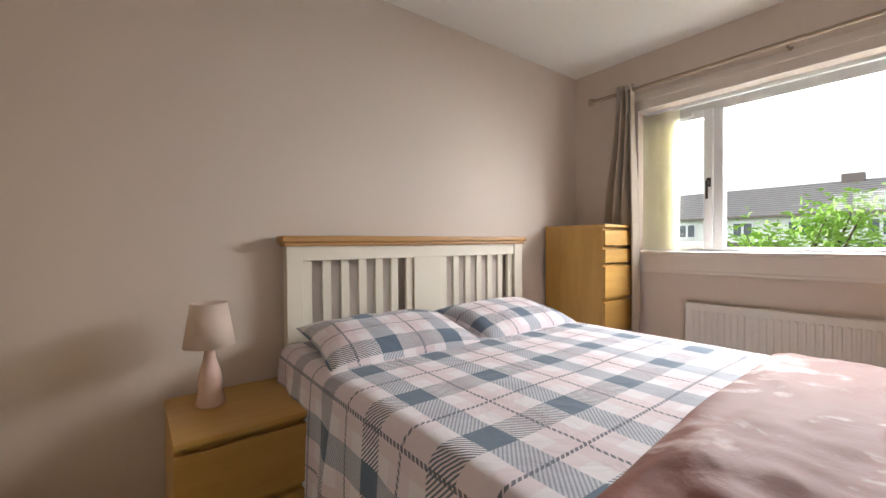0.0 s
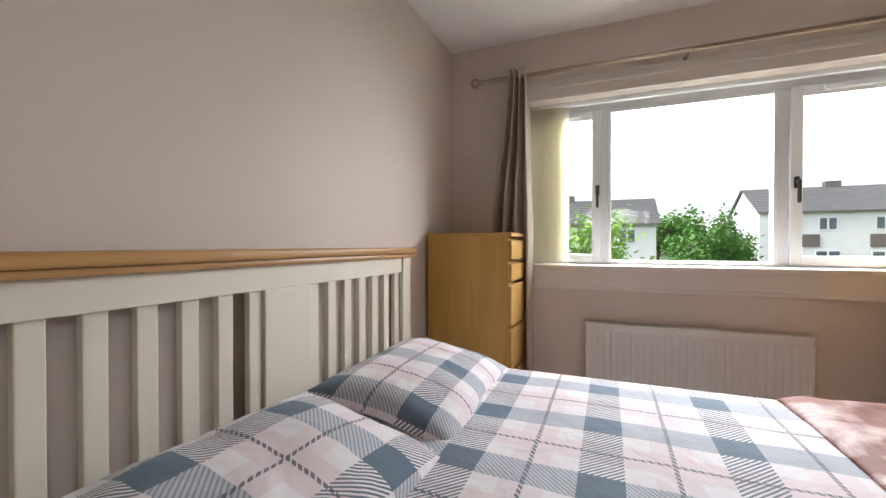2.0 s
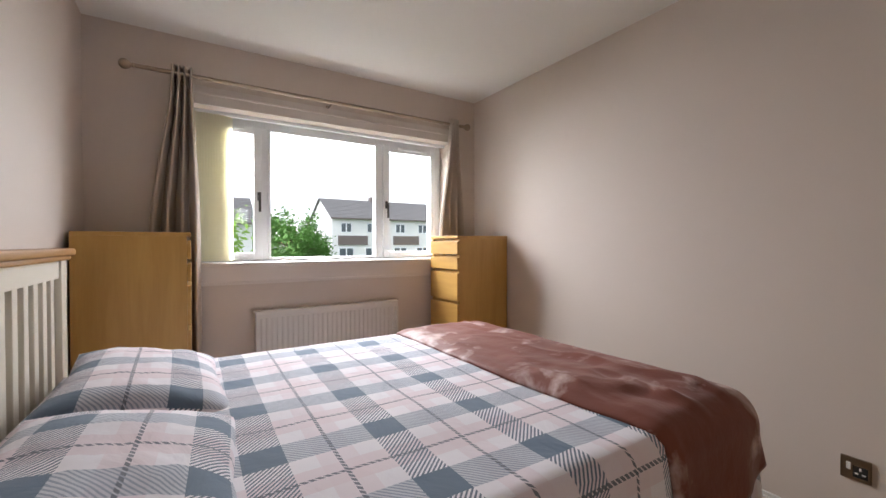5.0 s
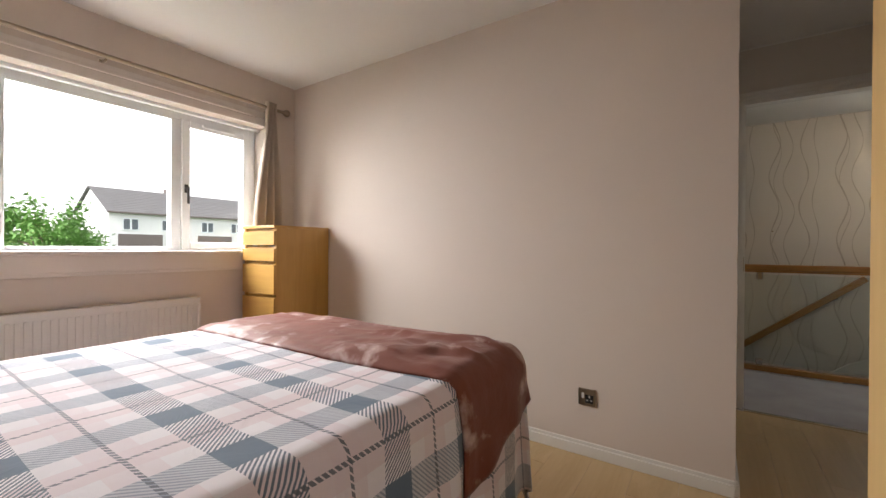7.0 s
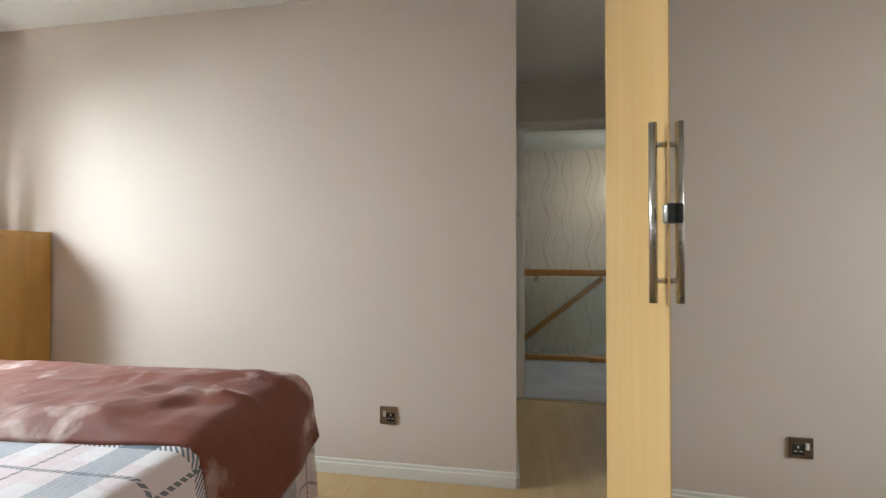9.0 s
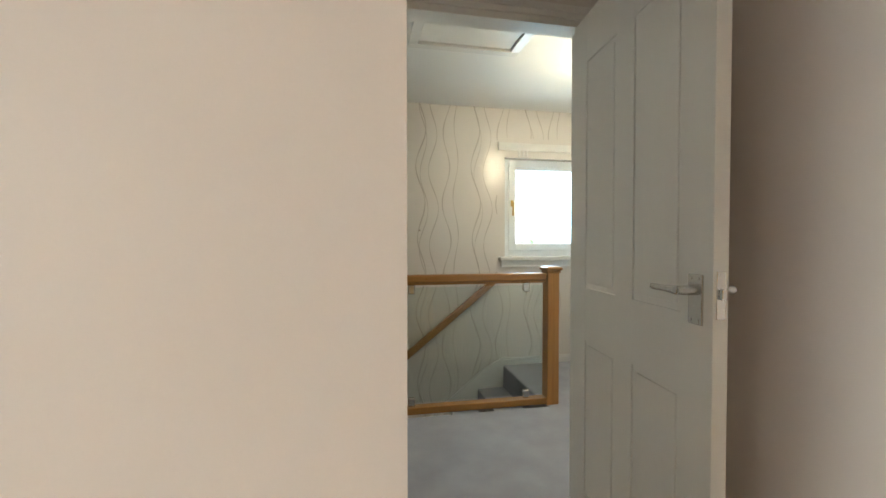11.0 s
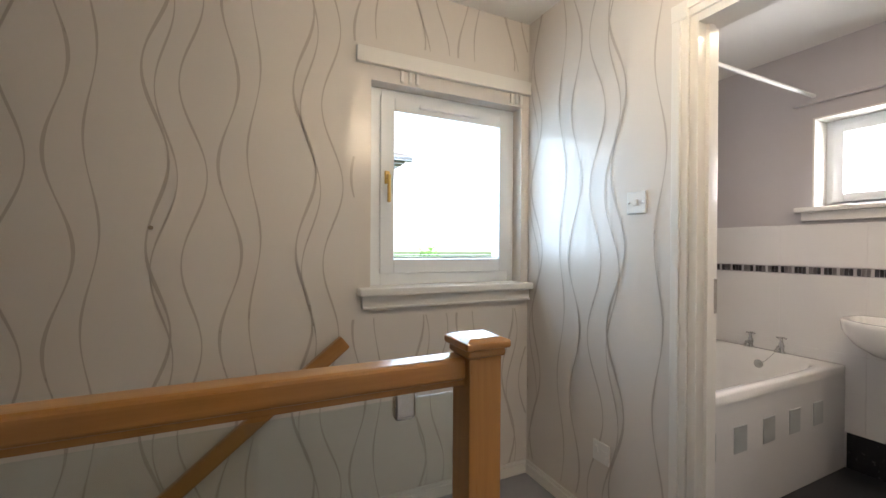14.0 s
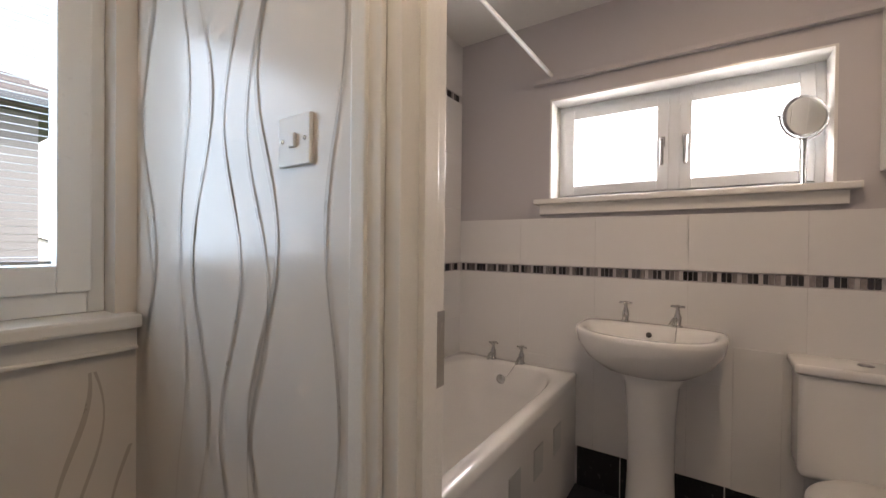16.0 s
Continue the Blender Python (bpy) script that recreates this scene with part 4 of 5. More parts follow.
# curtain rail and curtains
pole = tagged(empty("curtain_pole"), "antique nickel curtain pole with ball finials", "curtain pole")
tube("rod", [(-2.735, -1.44, 2.172), (-2.735, 0.80, 2.172)], 0.0125, M_NICKEL, pole)
for y, s in ((-1.44, -1), (0.80, 1)):
    lathe("finial", [(0.012, 0), (0.016, s * 0.006), (0.010, s * 0.014), (0.022, s * 0.024), (0.030, s * 0.042), (0.027, s * 0.058), (0.015, s * 0.070), (0.003, s * 0.074)], (-2.735, y, 2.172), M_NICKEL, pole, 20, 'y')
for y in (-1.235, -0.335, 0.715):
    bm = bmesh.new()
    add_box(bm, WW, -2.812, y - 0.012, y + 0.012, 2.09, 2.17, 0.003)
    add_box(bm, -2.812, -2.735, y - 0.006, y + 0.006, 2.145, 2.157, 0.003)
    mesh_ob("pole_bracket", bm, M_NICKEL, pole)


def curtain(y0, y1, b0, b1, label):
    """Eyelet curtain drawn together; from y0..y1 at the pole to b0..b1 lower down."""
    def fn(a, b):
        z = 2.215 - b * 1.95
        k = min(1.0, b / 0.52)
        k = k * k * (3 - 2 * k)
        lo, hi = y0 + (b0 - y0) * k, y1 + (b1 - y1) * k
        y = lo + (hi - lo) * a
        depth = 0.036 + 0.012 * k
        x = -2.742 + depth * math.sin(a * math.pi * 7.0 + 0.4 * math.sin(b * 3)) + 0.006 * math.sin(b * 9 + a * 5)
        return (max(x, -2.80), y, z)
    c = grid_mesh("curtain", 90, 40, fn, M_CURTAIN, None, None, 0.002)
    return tagged(c, label, "curtain", "pair of curtains")


cu1 = curtain(-1.27, -1.165, -1.38, -1.13, "taupe eyelet curtain drawn back on its pole")
cu2 = curtain(0.665, 0.745, 0.56, 0.80, "taupe eyelet curtain drawn back on its pole")
vb = tagged(empty("vertical_blind"), "cream vertical blind drawn into a stack", "blind")
box("head_rail", -2.93, -2.895, -1.165, 0.715, 2.012, 2.034, M_UPVC, 0.003, vb)
bm = bmesh.new()
add_box(bm, -0.0006, 0.0006, -0.0445, 0.0445, -0.955, 0)
vane0 = mesh_ob("vane", bm, M_VANE, vb)
for i in range(11):
    o = vane0 if i == 0 else new("vane", vane0.data)
    o.parent = vb
    o.matrix_basis = pose(-2.912 + 0.003 * math.sin(i * 2.2), -1.135 + i * 0.0155, 2.012, 0, 0, 28 + 3 * math.sin(i * 1.7))

# wardrobe
wd = tagged(empty("wardrobe"), "tall beech-effect wardrobe with mirrored doors", "wardrobe")
bm = bmesh.new()
add_box(bm, 0.52, 1.29, 0.232, 0.25, 0, 2.36, 0.001)
add_box(bm, 0.52, 1.29, -1.55, -1.532, 0, 2.36, 0.001)
add_box(bm, 0.52, 1.29, -1.532, 0.232, 2.342, 2.36)
add_box(bm, 0.53, 1.29, -1.532, 0.232, 0.0, 0.06)
add_box(bm, 1.28, 1.29, -1.532, 0.232, 0.06, 2.342)
mesh_ob("carcass", bm, M_BEECHY, wd)
for y0, y1, mirror in ((-0.197, 0.248, False), (-0.647, -0.203, True), (-1.097, -0.653, True), (-1.547, -1.103, False)):
    box("door", 0.500 if not mirror else 0.504, 0.518, y0, y1, 0.05, 2.35, M_BEECHY, 0.001, wd)
    if mirror:
        glass = box("mirror_glass", -0.0045, 0.0, y0 - y1 + 0.002, 0.0, 0.052, 2.348, M_MIRROR, 0.0008, wd)
        glass.matrix_basis = pose(0.5035, y1 - 0.001, 0, 0, 0, -1.8)
bm = bmesh.new()
add_lathe(bm, [(0.0072, 1.02), (0.0072, 1.345)], (0.4775, -0.186, 0), 20)
for z in (1.06, 1.305):
    add_lathe(bm, [(0.005, 0.0), (0.005, 0.023)], (0.4775, -0.186, z), 12, 'x')
mesh_ob("bar_handle", bm, M_CHROME, wd, True)
bm = bmesh.new()
add_box(bm, 0.486, 0.4985, -0.232, -0.206, 1.16, 1.195, 0.004)
mesh_ob("lock_clip", bm, M_BLACK, wd)
box("lock_plate", 0.4845, 0.4865, -0.229, -0.209, 1.163, 1.192, M_BRIGHT, 0.001, wd)


# ---- switches and sockets ----
def plate(name, at, normal, mats, kind, label, cat, size=(0.086, 0.086)):
    """Wall plate in its own space (x along the wall, y out of it)."""
    e = empty(name)
    w, h = size
    box("plate", -w / 2, w / 2, 0, 0.008, -h / 2, h / 2, mats[0], 0.003, e)
    if kind == "socket":
        box("rocker", 0.012, 0.026, 0.007, 0.013, -0.005, 0.022, mats[1], 0.002, e)
        box("insert", -0.034, 0.008, 0.0065, 0.0085, -0.030, 0.014, mats[2], 0.002, e)
        for sx, sz, hw, hh in ((-0.013, 0.004, 0.003, 0.006), (-0.023, -0.014, 0.005, 0.0025), (-0.003, -0.014, 0.005, 0.0025)):
            box("pin_slot", sx - hw, sx + hw, 0.008, 0.0092, sz - hh, sz + hh, mats[1], 0.0, e)
    elif kind == "toggle":
        lathe("toggle", [(0.008, 0.008), (0.007, 0.018), (0.0045, 0.022), (0.0055, 0.042), (0.002, 0.045)], (0, 0, 0), mats[1], e, 14, 'y')
    elif kind == "rocker":
        box("rocker", -0.009, 0.009, 0.007, 0.014, -0.013, 0.013, mats[1], 0.004, e)
        for s in (-0.03, 0.03):
            lathe("screw", [(0.004, 0.007), (0.004, 0.009)], (s, 0, 0), M_CHROME, e, 10, 'y')
    turn = {'-y': 180, '+x': -90, '-x': 90}[normal]
    e.matrix_basis = pose(*at, 0, 0, turn)
    return tagged(e, label, cat)


plate("wall_socket", (-0.36, FW - 0.0005, 0.305), '-y', (M_NICKEL, M_PLASTIC, M_BLACK), "socket", "brushed metal single socket low on the wall", "socket")
plate("light_switch", (LX + 0.0185, 2.135, 1.40), '+x', (M_BRIGHT, M_DARK), "toggle", "chrome toggle light switch by the bedroom door", "switch")
plate("light_switch", (RX - 0.0005, 3.59, 1.39), '-x', (M_PLASTIC, M_PLASTIC), "rocker", "white rocker light switch on landing wall", "switch")
plate("wall_socket", (RX - 0.0005, 3.755, 0.345), '-x', (M_PLASTIC, M_PLASTIC, M_PLASTIC), "socket", "white single socket on landing wall", "socket")


# ---- landing things ----
for x, z in ((0.165, 1.41), (0.165, 0.965), (0.715, 1.275)):
    screw = lathe("wall_screw", [(0.0035, 0.0), (0.0035, -0.012), (0.008, -0.013), (0.008, -0.016), (0.003, -0.018)], (x, FY, z), M_NICKEL, None, 12, 'y')
    tagged(screw, "small dark metal screw in the wavy-papered wall", "screw", "screws in the stair wall")

bal = tagged(empty("balustrade"), "oak balustrade with glass panel round the stairwell", "balustrade")
bm = bmesh.new()
add_box(bm, 1.510, 1.598, 3.326, 3.414, -0.25, 0.965, 0.004)
mesh_ob("newel_post", bm, M_OAKZ, bal)
bm = bmesh.new()
add_box(bm, 1.502, 1.606, 3.318, 3.422, 0.950, 0.970, 0.007, 0, 3)
add_box(bm, 1.492, 1.616, 3.308, 3.432, 0.970, 0.990, 0.008, 0, 3)
r = bmesh.ops.create_cone(bm, segments=4, radius1=0.084, radius2=0.060, depth=0.007, cap_ends=True)
bmesh.ops.rotate(bm, cent=(0, 0, 0), matrix=Matrix.Rotation(radians(45), 3, 'Z'), verts=r["verts"])
bmesh.ops.translate(bm, vec=(1.554, 3.370, 0.9925), verts=r["verts"])
mesh_ob("newel_cap", bm, M_OAK, bal)
bm = bmesh.new()
add_box(bm, 0.345, 0.400, 3.330, 3.420, -0.05, 0.955, 0.003)
mesh_ob("half_newel", bm, M_OAKZ, bal)
bm = bmesh.new()
add_box(bm, 0.340, 0.404, 3.322, 3.428, 0.950, 0.968, 0.006)
add_box(bm, 0.335, 0.410, 3.316, 3.434, 0.968, 0.988, 0.008)
mesh_ob("half_newel_cap", bm, M_OAK, bal)
bm = bmesh.new()
add_box(bm, 0.400, 1.512, 3.340, 3.410, 0.895, 0.950, 0.016, 0, 4)
add_box(bm, 0.400, 1.512, 3.352, 3.398, 0.880, 0.905, 0.004)
mesh_ob("handrail", bm, M_OAK, bal)
bm = bmesh.new()
add_box(bm, 0.400, 1.512, 3.340, 3.410, 0.004, 0.050, 0.006)
mesh_ob("base_rail", bm, M_OAK, bal)
g = box("glass_panel", 0.425, 1.490, 3.370, 3.380, 0.075, 0.862, M_GUARD, 0.001, bal)
g.visible_shadow = False
for x in (0.540, 1.365):
    for z0, z1 in ((0.818, 0.884), (0.050, 0.112)):
        bm = bmesh.new()
        add_box(bm, x - 0.024, x + 0.024, 3.359, 3.391, z0, z1, 0.010, 0, 3)
        mesh_ob("glass_clamp", bm, M_CHROME, bal)

# stairs
st = tagged(empty("staircase"), "grey carpeted staircase going down beside the wall", "stairs")
for i in range(13):
    x1 = 1.51 - 0.255 * i
    z = -0.195 * i
    if i == 0:
        continue
    bm = bmesh.new()
    add_box(bm, x1, x1 + 0.29, 3.315, FY - 0.02, z - 0.22, z, 0.018, 0, 3)
    mesh_ob("tread", bm, M_CARPET, st)
bm = bmesh.new()
add_box(bm, 1.505, 1.56, 3.315, FY - 0.02, -0.24, 0.006, 0.018, 0, 3)
mesh_ob("top_nosing", bm, M_CARPET, st)
bm = bmesh.new()
q = [(1.52, 0.085), (1.30, -0.03), (-1.6, -2.40), (-1.6, -2.62), (1.52, -0.10)]
lo = [bm.verts.new((x, FY - 0.018, z)) for x, z in q]
hi = [bm.verts.new((x, FY - 0.001, z)) for x, z in q]
bm.faces.new(lo)
bm.faces.new(hi[::-1])
for i in range(len(q)):
    j = (i + 1) % len(q)
    bm.faces.new((lo[i], lo[j], hi[j], hi[i]))
mesh_ob("wall_string", bm, M_WHITE, st)
hr = tagged(empty("stair_handrail"), "varnished oak wall handrail sloping down the stairs", "handrail")
bm = bmesh.new()
L = 2.6
add_box(bm, -L, 0, -0.022, 0.022, -0.030, 0.030, 0.012, 0, 4)
rl = mesh_ob("rail", bm, M_OAK, hr)
rl.matrix_basis = pose(1.40, 4.200, 0.815, 0, -39, 0)
for d in (0.25, 1.2, 2.2):
    x, z = 1.40 - d * math.cos(radians(39)), 0.815 - d * math.sin(radians(39))
    tube("rail_bracket", [(x, 4.205, z - 0.025), (x, 4.225, z - 0.06), (x, FY, z - 0.06)], 0.006, M_CHROME, hr)

# pendant
pd = tagged(empty("pendant_lamp", (1.84, 3.03, 0)), "lit white cut-out cylinder pendant lamp on a cord", "lamp")
tube("cord", [(0, 0, 2.20), (0, 0, 2.41)], 0.003, M_PLASTIC, pd)
lathe("ceiling_rose", [(0.045, 2.42), (0.042, 2.405), (0.012, 2.395)], (0, 0, 0), M_PLASTIC, pd)
bm = bmesh.new()
for i in range(20):
    for j in range(9):
        a0, a1 = 2 * math.pi * i / 20, 2 * math.pi * (i + 0.62 + 0.3 * math.sin(j * 2.4 + i)) / 20
        z0, z1 = 1.905 + j * 0.035, 1.905 + (j + 0.72) * 0.035
        pts = [(0.066 * math.cos(a0), 0.066 * math.sin(a0), z0), (0.066 * math.cos(a1), 0.066 * math.sin(a1), z0 + 0.006), (0.066 * math.cos(a1), 0.066 * math.sin(a1), z1), (0.066 * math.cos(a0), 0.066 * math.sin(a0), z1 - 0.006)]
        bm.faces.new([bm.verts.new(p) for p in pts])
for z in (1.900, 2.222):
    add_lathe(bm, [(0.067, z), (0.067, z + 0.004), (0.062, z + 0.004), (0.062, z), (0.067, z)], (0, 0, 0), 32)
bmesh.ops.delete(bm, geom=[f for f in bm.faces if len(f.verts) > 4], context='FACES')
mesh_ob("shade", bm, M_PLASTIC, pd)
lathe("lit_diffuser", [(0.056, 1.905), (0.056, 2.22)], (0, 0, 0), M_BULB, pd)

# ---- bathroom ----
def tile_rows(parent, axis, c, side, a0, a1, z0, z1, tw, th, mat, name="tile", gap=0.0003):
    """Glazed tiles with open joints, sharing one mesh."""
    bm = bmesh.new()
    add_box(bm, -tw / 2 + gap, tw / 2 - gap, -0.004, 0.004, -th / 2 + gap, th / 2 - gap, 0.0004, 0, 1)
    src = None
    n, m = max(1, round((a1 - a0) / tw)), max(1, round((z1 - z0) / th))
    fw, fh = (a1 - a0) / n, (z1 - z0) / m
    for j in range(m):
        for i in range(n):
            if src is None:
                src = mesh_ob(name, bm, mat, parent)
                o = src
            else:
                o = new(name, src.data)
                o.parent = parent
            a, z = a0 + (i + 0.5) * fw, z0 + (j + 0.5) * fh
            sc = Matrix.Diagonal((fw / tw, 1, fh / th, 1))
            if axis == 'x':
                o.matrix_basis = pose(c + side * 0.004, a, z, 0, 0, 90) @ sc
            else:
                o.matrix_basis = pose(a, c + side * 0.004, z) @ sc


bw = bpy.data.objects["wall_bath_window"]
bf = bpy.data.objects["wall_bath_far"]
tile_rows(bw, 'x', BX - 0.0005, -1, 1.5, FY, 0.20, 1.065, 0.40, 0.433, M_TILE)
tile_rows(bw, 'x', BX - 0.0005, -1, 1.5, FY, 1.115, 1.365, 0.40, 0.25, M_TILE)
tile_rows(bw, 'x', BX - 0.0025, -1, 1.5, 3.56, 0.0, 0.20, 0.20, 0.20, M_BTILE, "skirting_tile", 0.0022)
box("grout_bed", BX - 0.0035, BX - 0.0005, 1.5, 3.56, 0.0, 0.20, M_GROUT, 0.0, bw)
tile_rows(bf, 'y', FY - 0.0005, -1, RX + 0.105, BX - 0.009, 0.50, 1.065, 0.40, 0.283, M_TILE)
tile_rows(bf, 'y', FY - 0.0005, -1, RX + 0.105, BX - 0.009, 1.115, 2.07, 0.40, 0.32, M_TILE)
tile_rows(bf, 'y', FY - 0.0005, -1, RX + 0.105, BX - 0.009, 2.115, 2.415, 0.40, 0.30, M_TILE)


def mosaic(parent, axis, c, a0, a1, z0, z1):
    """Border of narrow upright glass strips, in pairs."""
    w = 0.016
    bm = bmesh.new()
    add_box(bm, -w / 2, w / 2, -0.003, 0.003, -(z1 - z0) / 2 + 0.003, (z1 - z0) / 2 - 0.003, 0.001, 0, 1)
    src = {}
    a, k = a0, 0
    while a < a1 - w:
        mat = M_MOS if (k * 7) % 5 not in (1, 3) else M_MOSG
        if not src:
            o = mesh_ob("mosaic_strip", bm, mat, parent)
            src[mat.name] = o.data
        elif mat.name not in src:
            me = next(iter(src.values())).copy()
            me.materials[0] = mat
            src[mat.name] = me
            o = new("mosaic_strip", me)
            o.parent = parent
        else:
            o = new("mosaic_strip", src[mat.name])
            o.parent = parent
        m = pose(a + w / 2, c, (z0 + z1) / 2) if axis == 'y' else pose(c, a + w / 2, (z0 + z1) / 2, 0, 0, 90)
        o.matrix_basis = m
        a += w + (0.003 if k % 3 != 2 else 0.016)
        k += 1


mosaic(bw, 'x', BX - 0.004, 2.0, FY - 0.01, 1.067, 1.113)
mosaic(bf, 'y', FY - 0.004, RX + 0.3, BX - 0.01, 1.067, 1.113)
mosaic(bf, 'y', FY - 0.004, RX + 0.3, BX - 0.01, 2.072, 2.113)

bath = tagged(empty("bathtub"), "white acrylic bath with tiled-square panel", "bath")
TX0, TX1, TY0, TY1, TZ = RX + 0.11, BX - 0.010, 3.560, FY - 0.010, 0.575


def tub_ring(dx, dy, z, n=48, p=3.2):
    cx, cy = (TX0 + TX1) / 2, (TY0 + TY1) / 2
    a, b = (TX1 - TX0) / 2 - dx, (TY1 - TY0) / 2 - dy
    out = []
    for i in range(n):
        t = 2 * math.pi * i / n
        c, s = math.cos(t), math.sin(t)
        out.append((cx + a * math.copysign(abs(c) ** (2 / p), c), cy + b * math.copysign(abs(s) ** (2 / p), s), z))
    return out


bm = bmesh.new()
rings = []
for dx, dy, z, p in ((0, 0, TZ - 0.045, 60), (0, 0, TZ - 0.008, 60), (0.006, 0.006, TZ, 40), (0.055, 0.05, TZ, 6), (0.07, 0.062, TZ - 0.012, 5), (0.10, 0.085, TZ - 0.15, 4.5), (0.14, 0.11, TZ - 0.33, 4), (0.22, 0.17, TZ - 0.40, 3.5), (0.45, 0.28, TZ - 0.41, 3)):
    rings.append([bm.verts.new(q) for q in tub_ring(dx, dy, z, 64, p)])
for a, b in zip(rings, rings[1:]):
    for i in range(64):
        j = (i + 1) % 64
        bm.faces.new((a[i], a[j], b[j], b[i]))
bm.faces.new(rings[-1])
mesh_ob("tub", bm, M_PORC, bath, True)
box("panel", TX0, TX1, TY0 + 0.006, TY0 + 0.020, 0.0, TZ - 0.04, M_TILE, 0.003, bath)
for i in range(6):
    x = 2.58 + 0.232 * i
    box("panel_square", x - 0.05, x + 0.05, TY0 + 0.003, TY0 + 0.008, 0.295, 0.415, M_SQ, 0.001, bath)


def tap(parent, at, out, spout=0.07):
    """Pillar tap with a cross head; out: direction of the spout."""
    x, y, z = at
    ox, oy = out
    bm = bmesh.new()
    add_lathe(bm, [(0.021, 0), (0.021, 0.006), (0.013, 0.012), (0.015, 0.03), (0.016, 0.045), (0.010, 0.062), (0.007, 0.085), (0.009, 0.092), (0.004, 0.10)], (x, y, z), 20)
    add_lathe(bm, [(0.005, -0.027), (0.006, 0.0), (0.005, 0.027)], (x, y, z + 0.092), 10, 'y')
    add_lathe(bm, [(0.005, -0.027), (0.006, 0.0), (0.005, 0.027)], (x, y, z + 0.092), 10, 'x')
    mesh_ob("tap", bm, M_BRIGHT, parent, True)
    tube("tap_spout", [(x, y, z + 0.035), (x + ox * spout * 0.6, y + oy * spout * 0.6, z + 0.038), (x + ox * spout, y + oy * spout, z + 0.015)], 0.008, M_BRIGHT, parent)


tap(bath, (BX - 0.045, 4.02, TZ), (-1, 0))
tap(bath, (BX - 0.045, 3.85, TZ), (-1, 0))
bm = bmesh.new()
add_lathe(bm, [(0.026, 0), (0.026, -0.004), (0.018, -0.008), (0.004, -0.009)], (BX - 0.10, 3.945, 0.49), 20, 'x')
mesh_ob("overflow", bm, M_BRIGHT, bath)
tube("plug_chain", [(BX - 0.112, 3.945, 0.49), (BX - 0.118, 3.90, 0.52), (BX - 0.085, 3.87, TZ - 0.002)], 0.002, M_BRIGHT, bath)

basin = tagged(empty("basin"), "white porcelain basin on a round pedestal", "basin")
BCY, BCW, BZ1 = 3.225, 0.285, 0.865


def basin_ring(k, z, inner=0.0, n=48):
    """D-shaped outline: flat at the wall, round in front."""
    out = []
    for i in range(n):
        t = 2 * math.pi * i / n
        c, s = math.cos(t), math.sin(t)
        yy = BCY + BCW * k * math.copysign(abs(s) ** 0.8, s) - (0 if not inner else 0)
        if c > 0:
            xx = BX - 0.17 + (0.165 - inner) * abs(c) ** 0.35
        else:
            xx = BX - 0.17 - (0.27 * k) * abs(c) ** 0.9
        out.append((xx, yy, z))
    return out


bm = bmesh.new()
rings = []
for k, z, inn in ((0.40, BZ1 - 0.185, 0.05), (0.62, BZ1 - 0.165, 0.03), (0.84, BZ1 - 0.12, 0.01), (0.975, BZ1 - 0.06, 0.0), (1.0, BZ1 - 0.02, 0.0), (1.0, BZ1 - 0.004, 0.0), (0.985, BZ1, 0.004), (0.90, BZ1 + 0.002, 0.085), (0.86, BZ1 - 0.01, 0.10), (0.70, BZ1 - 0.09, 0.12), (0.40, BZ1 - 0.13, 0.14)):
    rings.append([bm.verts.new(q) for q in basin_ring(k, z, inn)])
for a, b in zip(rings, rings[1:]):
    for i in range(48):
        j = (i + 1) % 48
        bm.faces.new((a[i], a[j], b[j], b[i]))
bm.faces.new(rings[-1])
bm.faces.new(rings[0])
mesh_ob("bowl", bm, M_PORC, basin, True)
lathe("pedestal", [(0.105, 0.0), (0.108, 0.012), (0.098, 0.06), (0.09, 0.25), (0.092, 0.50), (0.105, 0.64), (0.13, 0.70)], (BX - 0.185, BCY - 0.02, 0), M_PORC, basin, 36)
tap(basin, (BX - 0.055, 3.33, BZ1), (-1, 0), 0.05)
tap(basin, (BX - 0.055, 3.12, BZ1), (-0.9, 0.4), 0.06)
lathe("overflow", [(0.012, 0), (0.012, -0.003), (0.006, -0.004)], (BX - 0.118, 3.225, BZ1 - 0.035), M_DARK, basin, 14, 'x')
tube("plug_chain", [(BX - 0.11, 3.12, BZ1 + 0.01), (BX - 0.13, 3.125, BZ1 - 0.06)], 0.002, M_BRIGHT, basin)

wc = tagged(empty("toilet"), "white close-coupled toilet with lid down", "toilet")
bm = bmesh.new()
add_box(bm, BX - 0.20, BX - 0.012, 2.36, 2.735, 0.40, 0.775, 0.03, 0, 4)
mesh_ob("cistern", bm, M_PORC, wc, True)
bm = bmesh.new()
add_box(bm, BX - 0.215, BX - 0.010, 2.345, 2.75, 0.772, 0.808, 0.014, 0, 4)
mesh_ob("cistern_lid", bm, M_PORC, wc, True)
lathe("flush_button", [(0.022, 0.808), (0.022, 0.813), (0.018, 0.815)], (BX - 0.11, 2.55, 0), M_BRIGHT, wc)
lathe("bowl", [(0.11, 0.0), (0.115, 0.02), (0.10, 0.15), (0.13, 0.28), (0.185, 0.38), (0.19, 0.405)], (BX - 0.42, 2.55, 0), M_PORC, wc, 36, 'z', 1.25, 1.0)
lathe("seat_lid", [(0.19, 0.405), (0.198, 0.412), (0.198, 0.43), (0.185, 0.44), (0.02, 0.446)], (BX - 0.43, 2.55, 0), M_PLASTIC, wc, 36, 'z', 1.22, 1.0)
tagged(box("pipe_boxing", BX - 0.016, BX - 0.010, 2.76, 2.92, 0.20, 0.80, M_TILE, 0.003), "white boxing on wall beside the toilet", kind="structure")
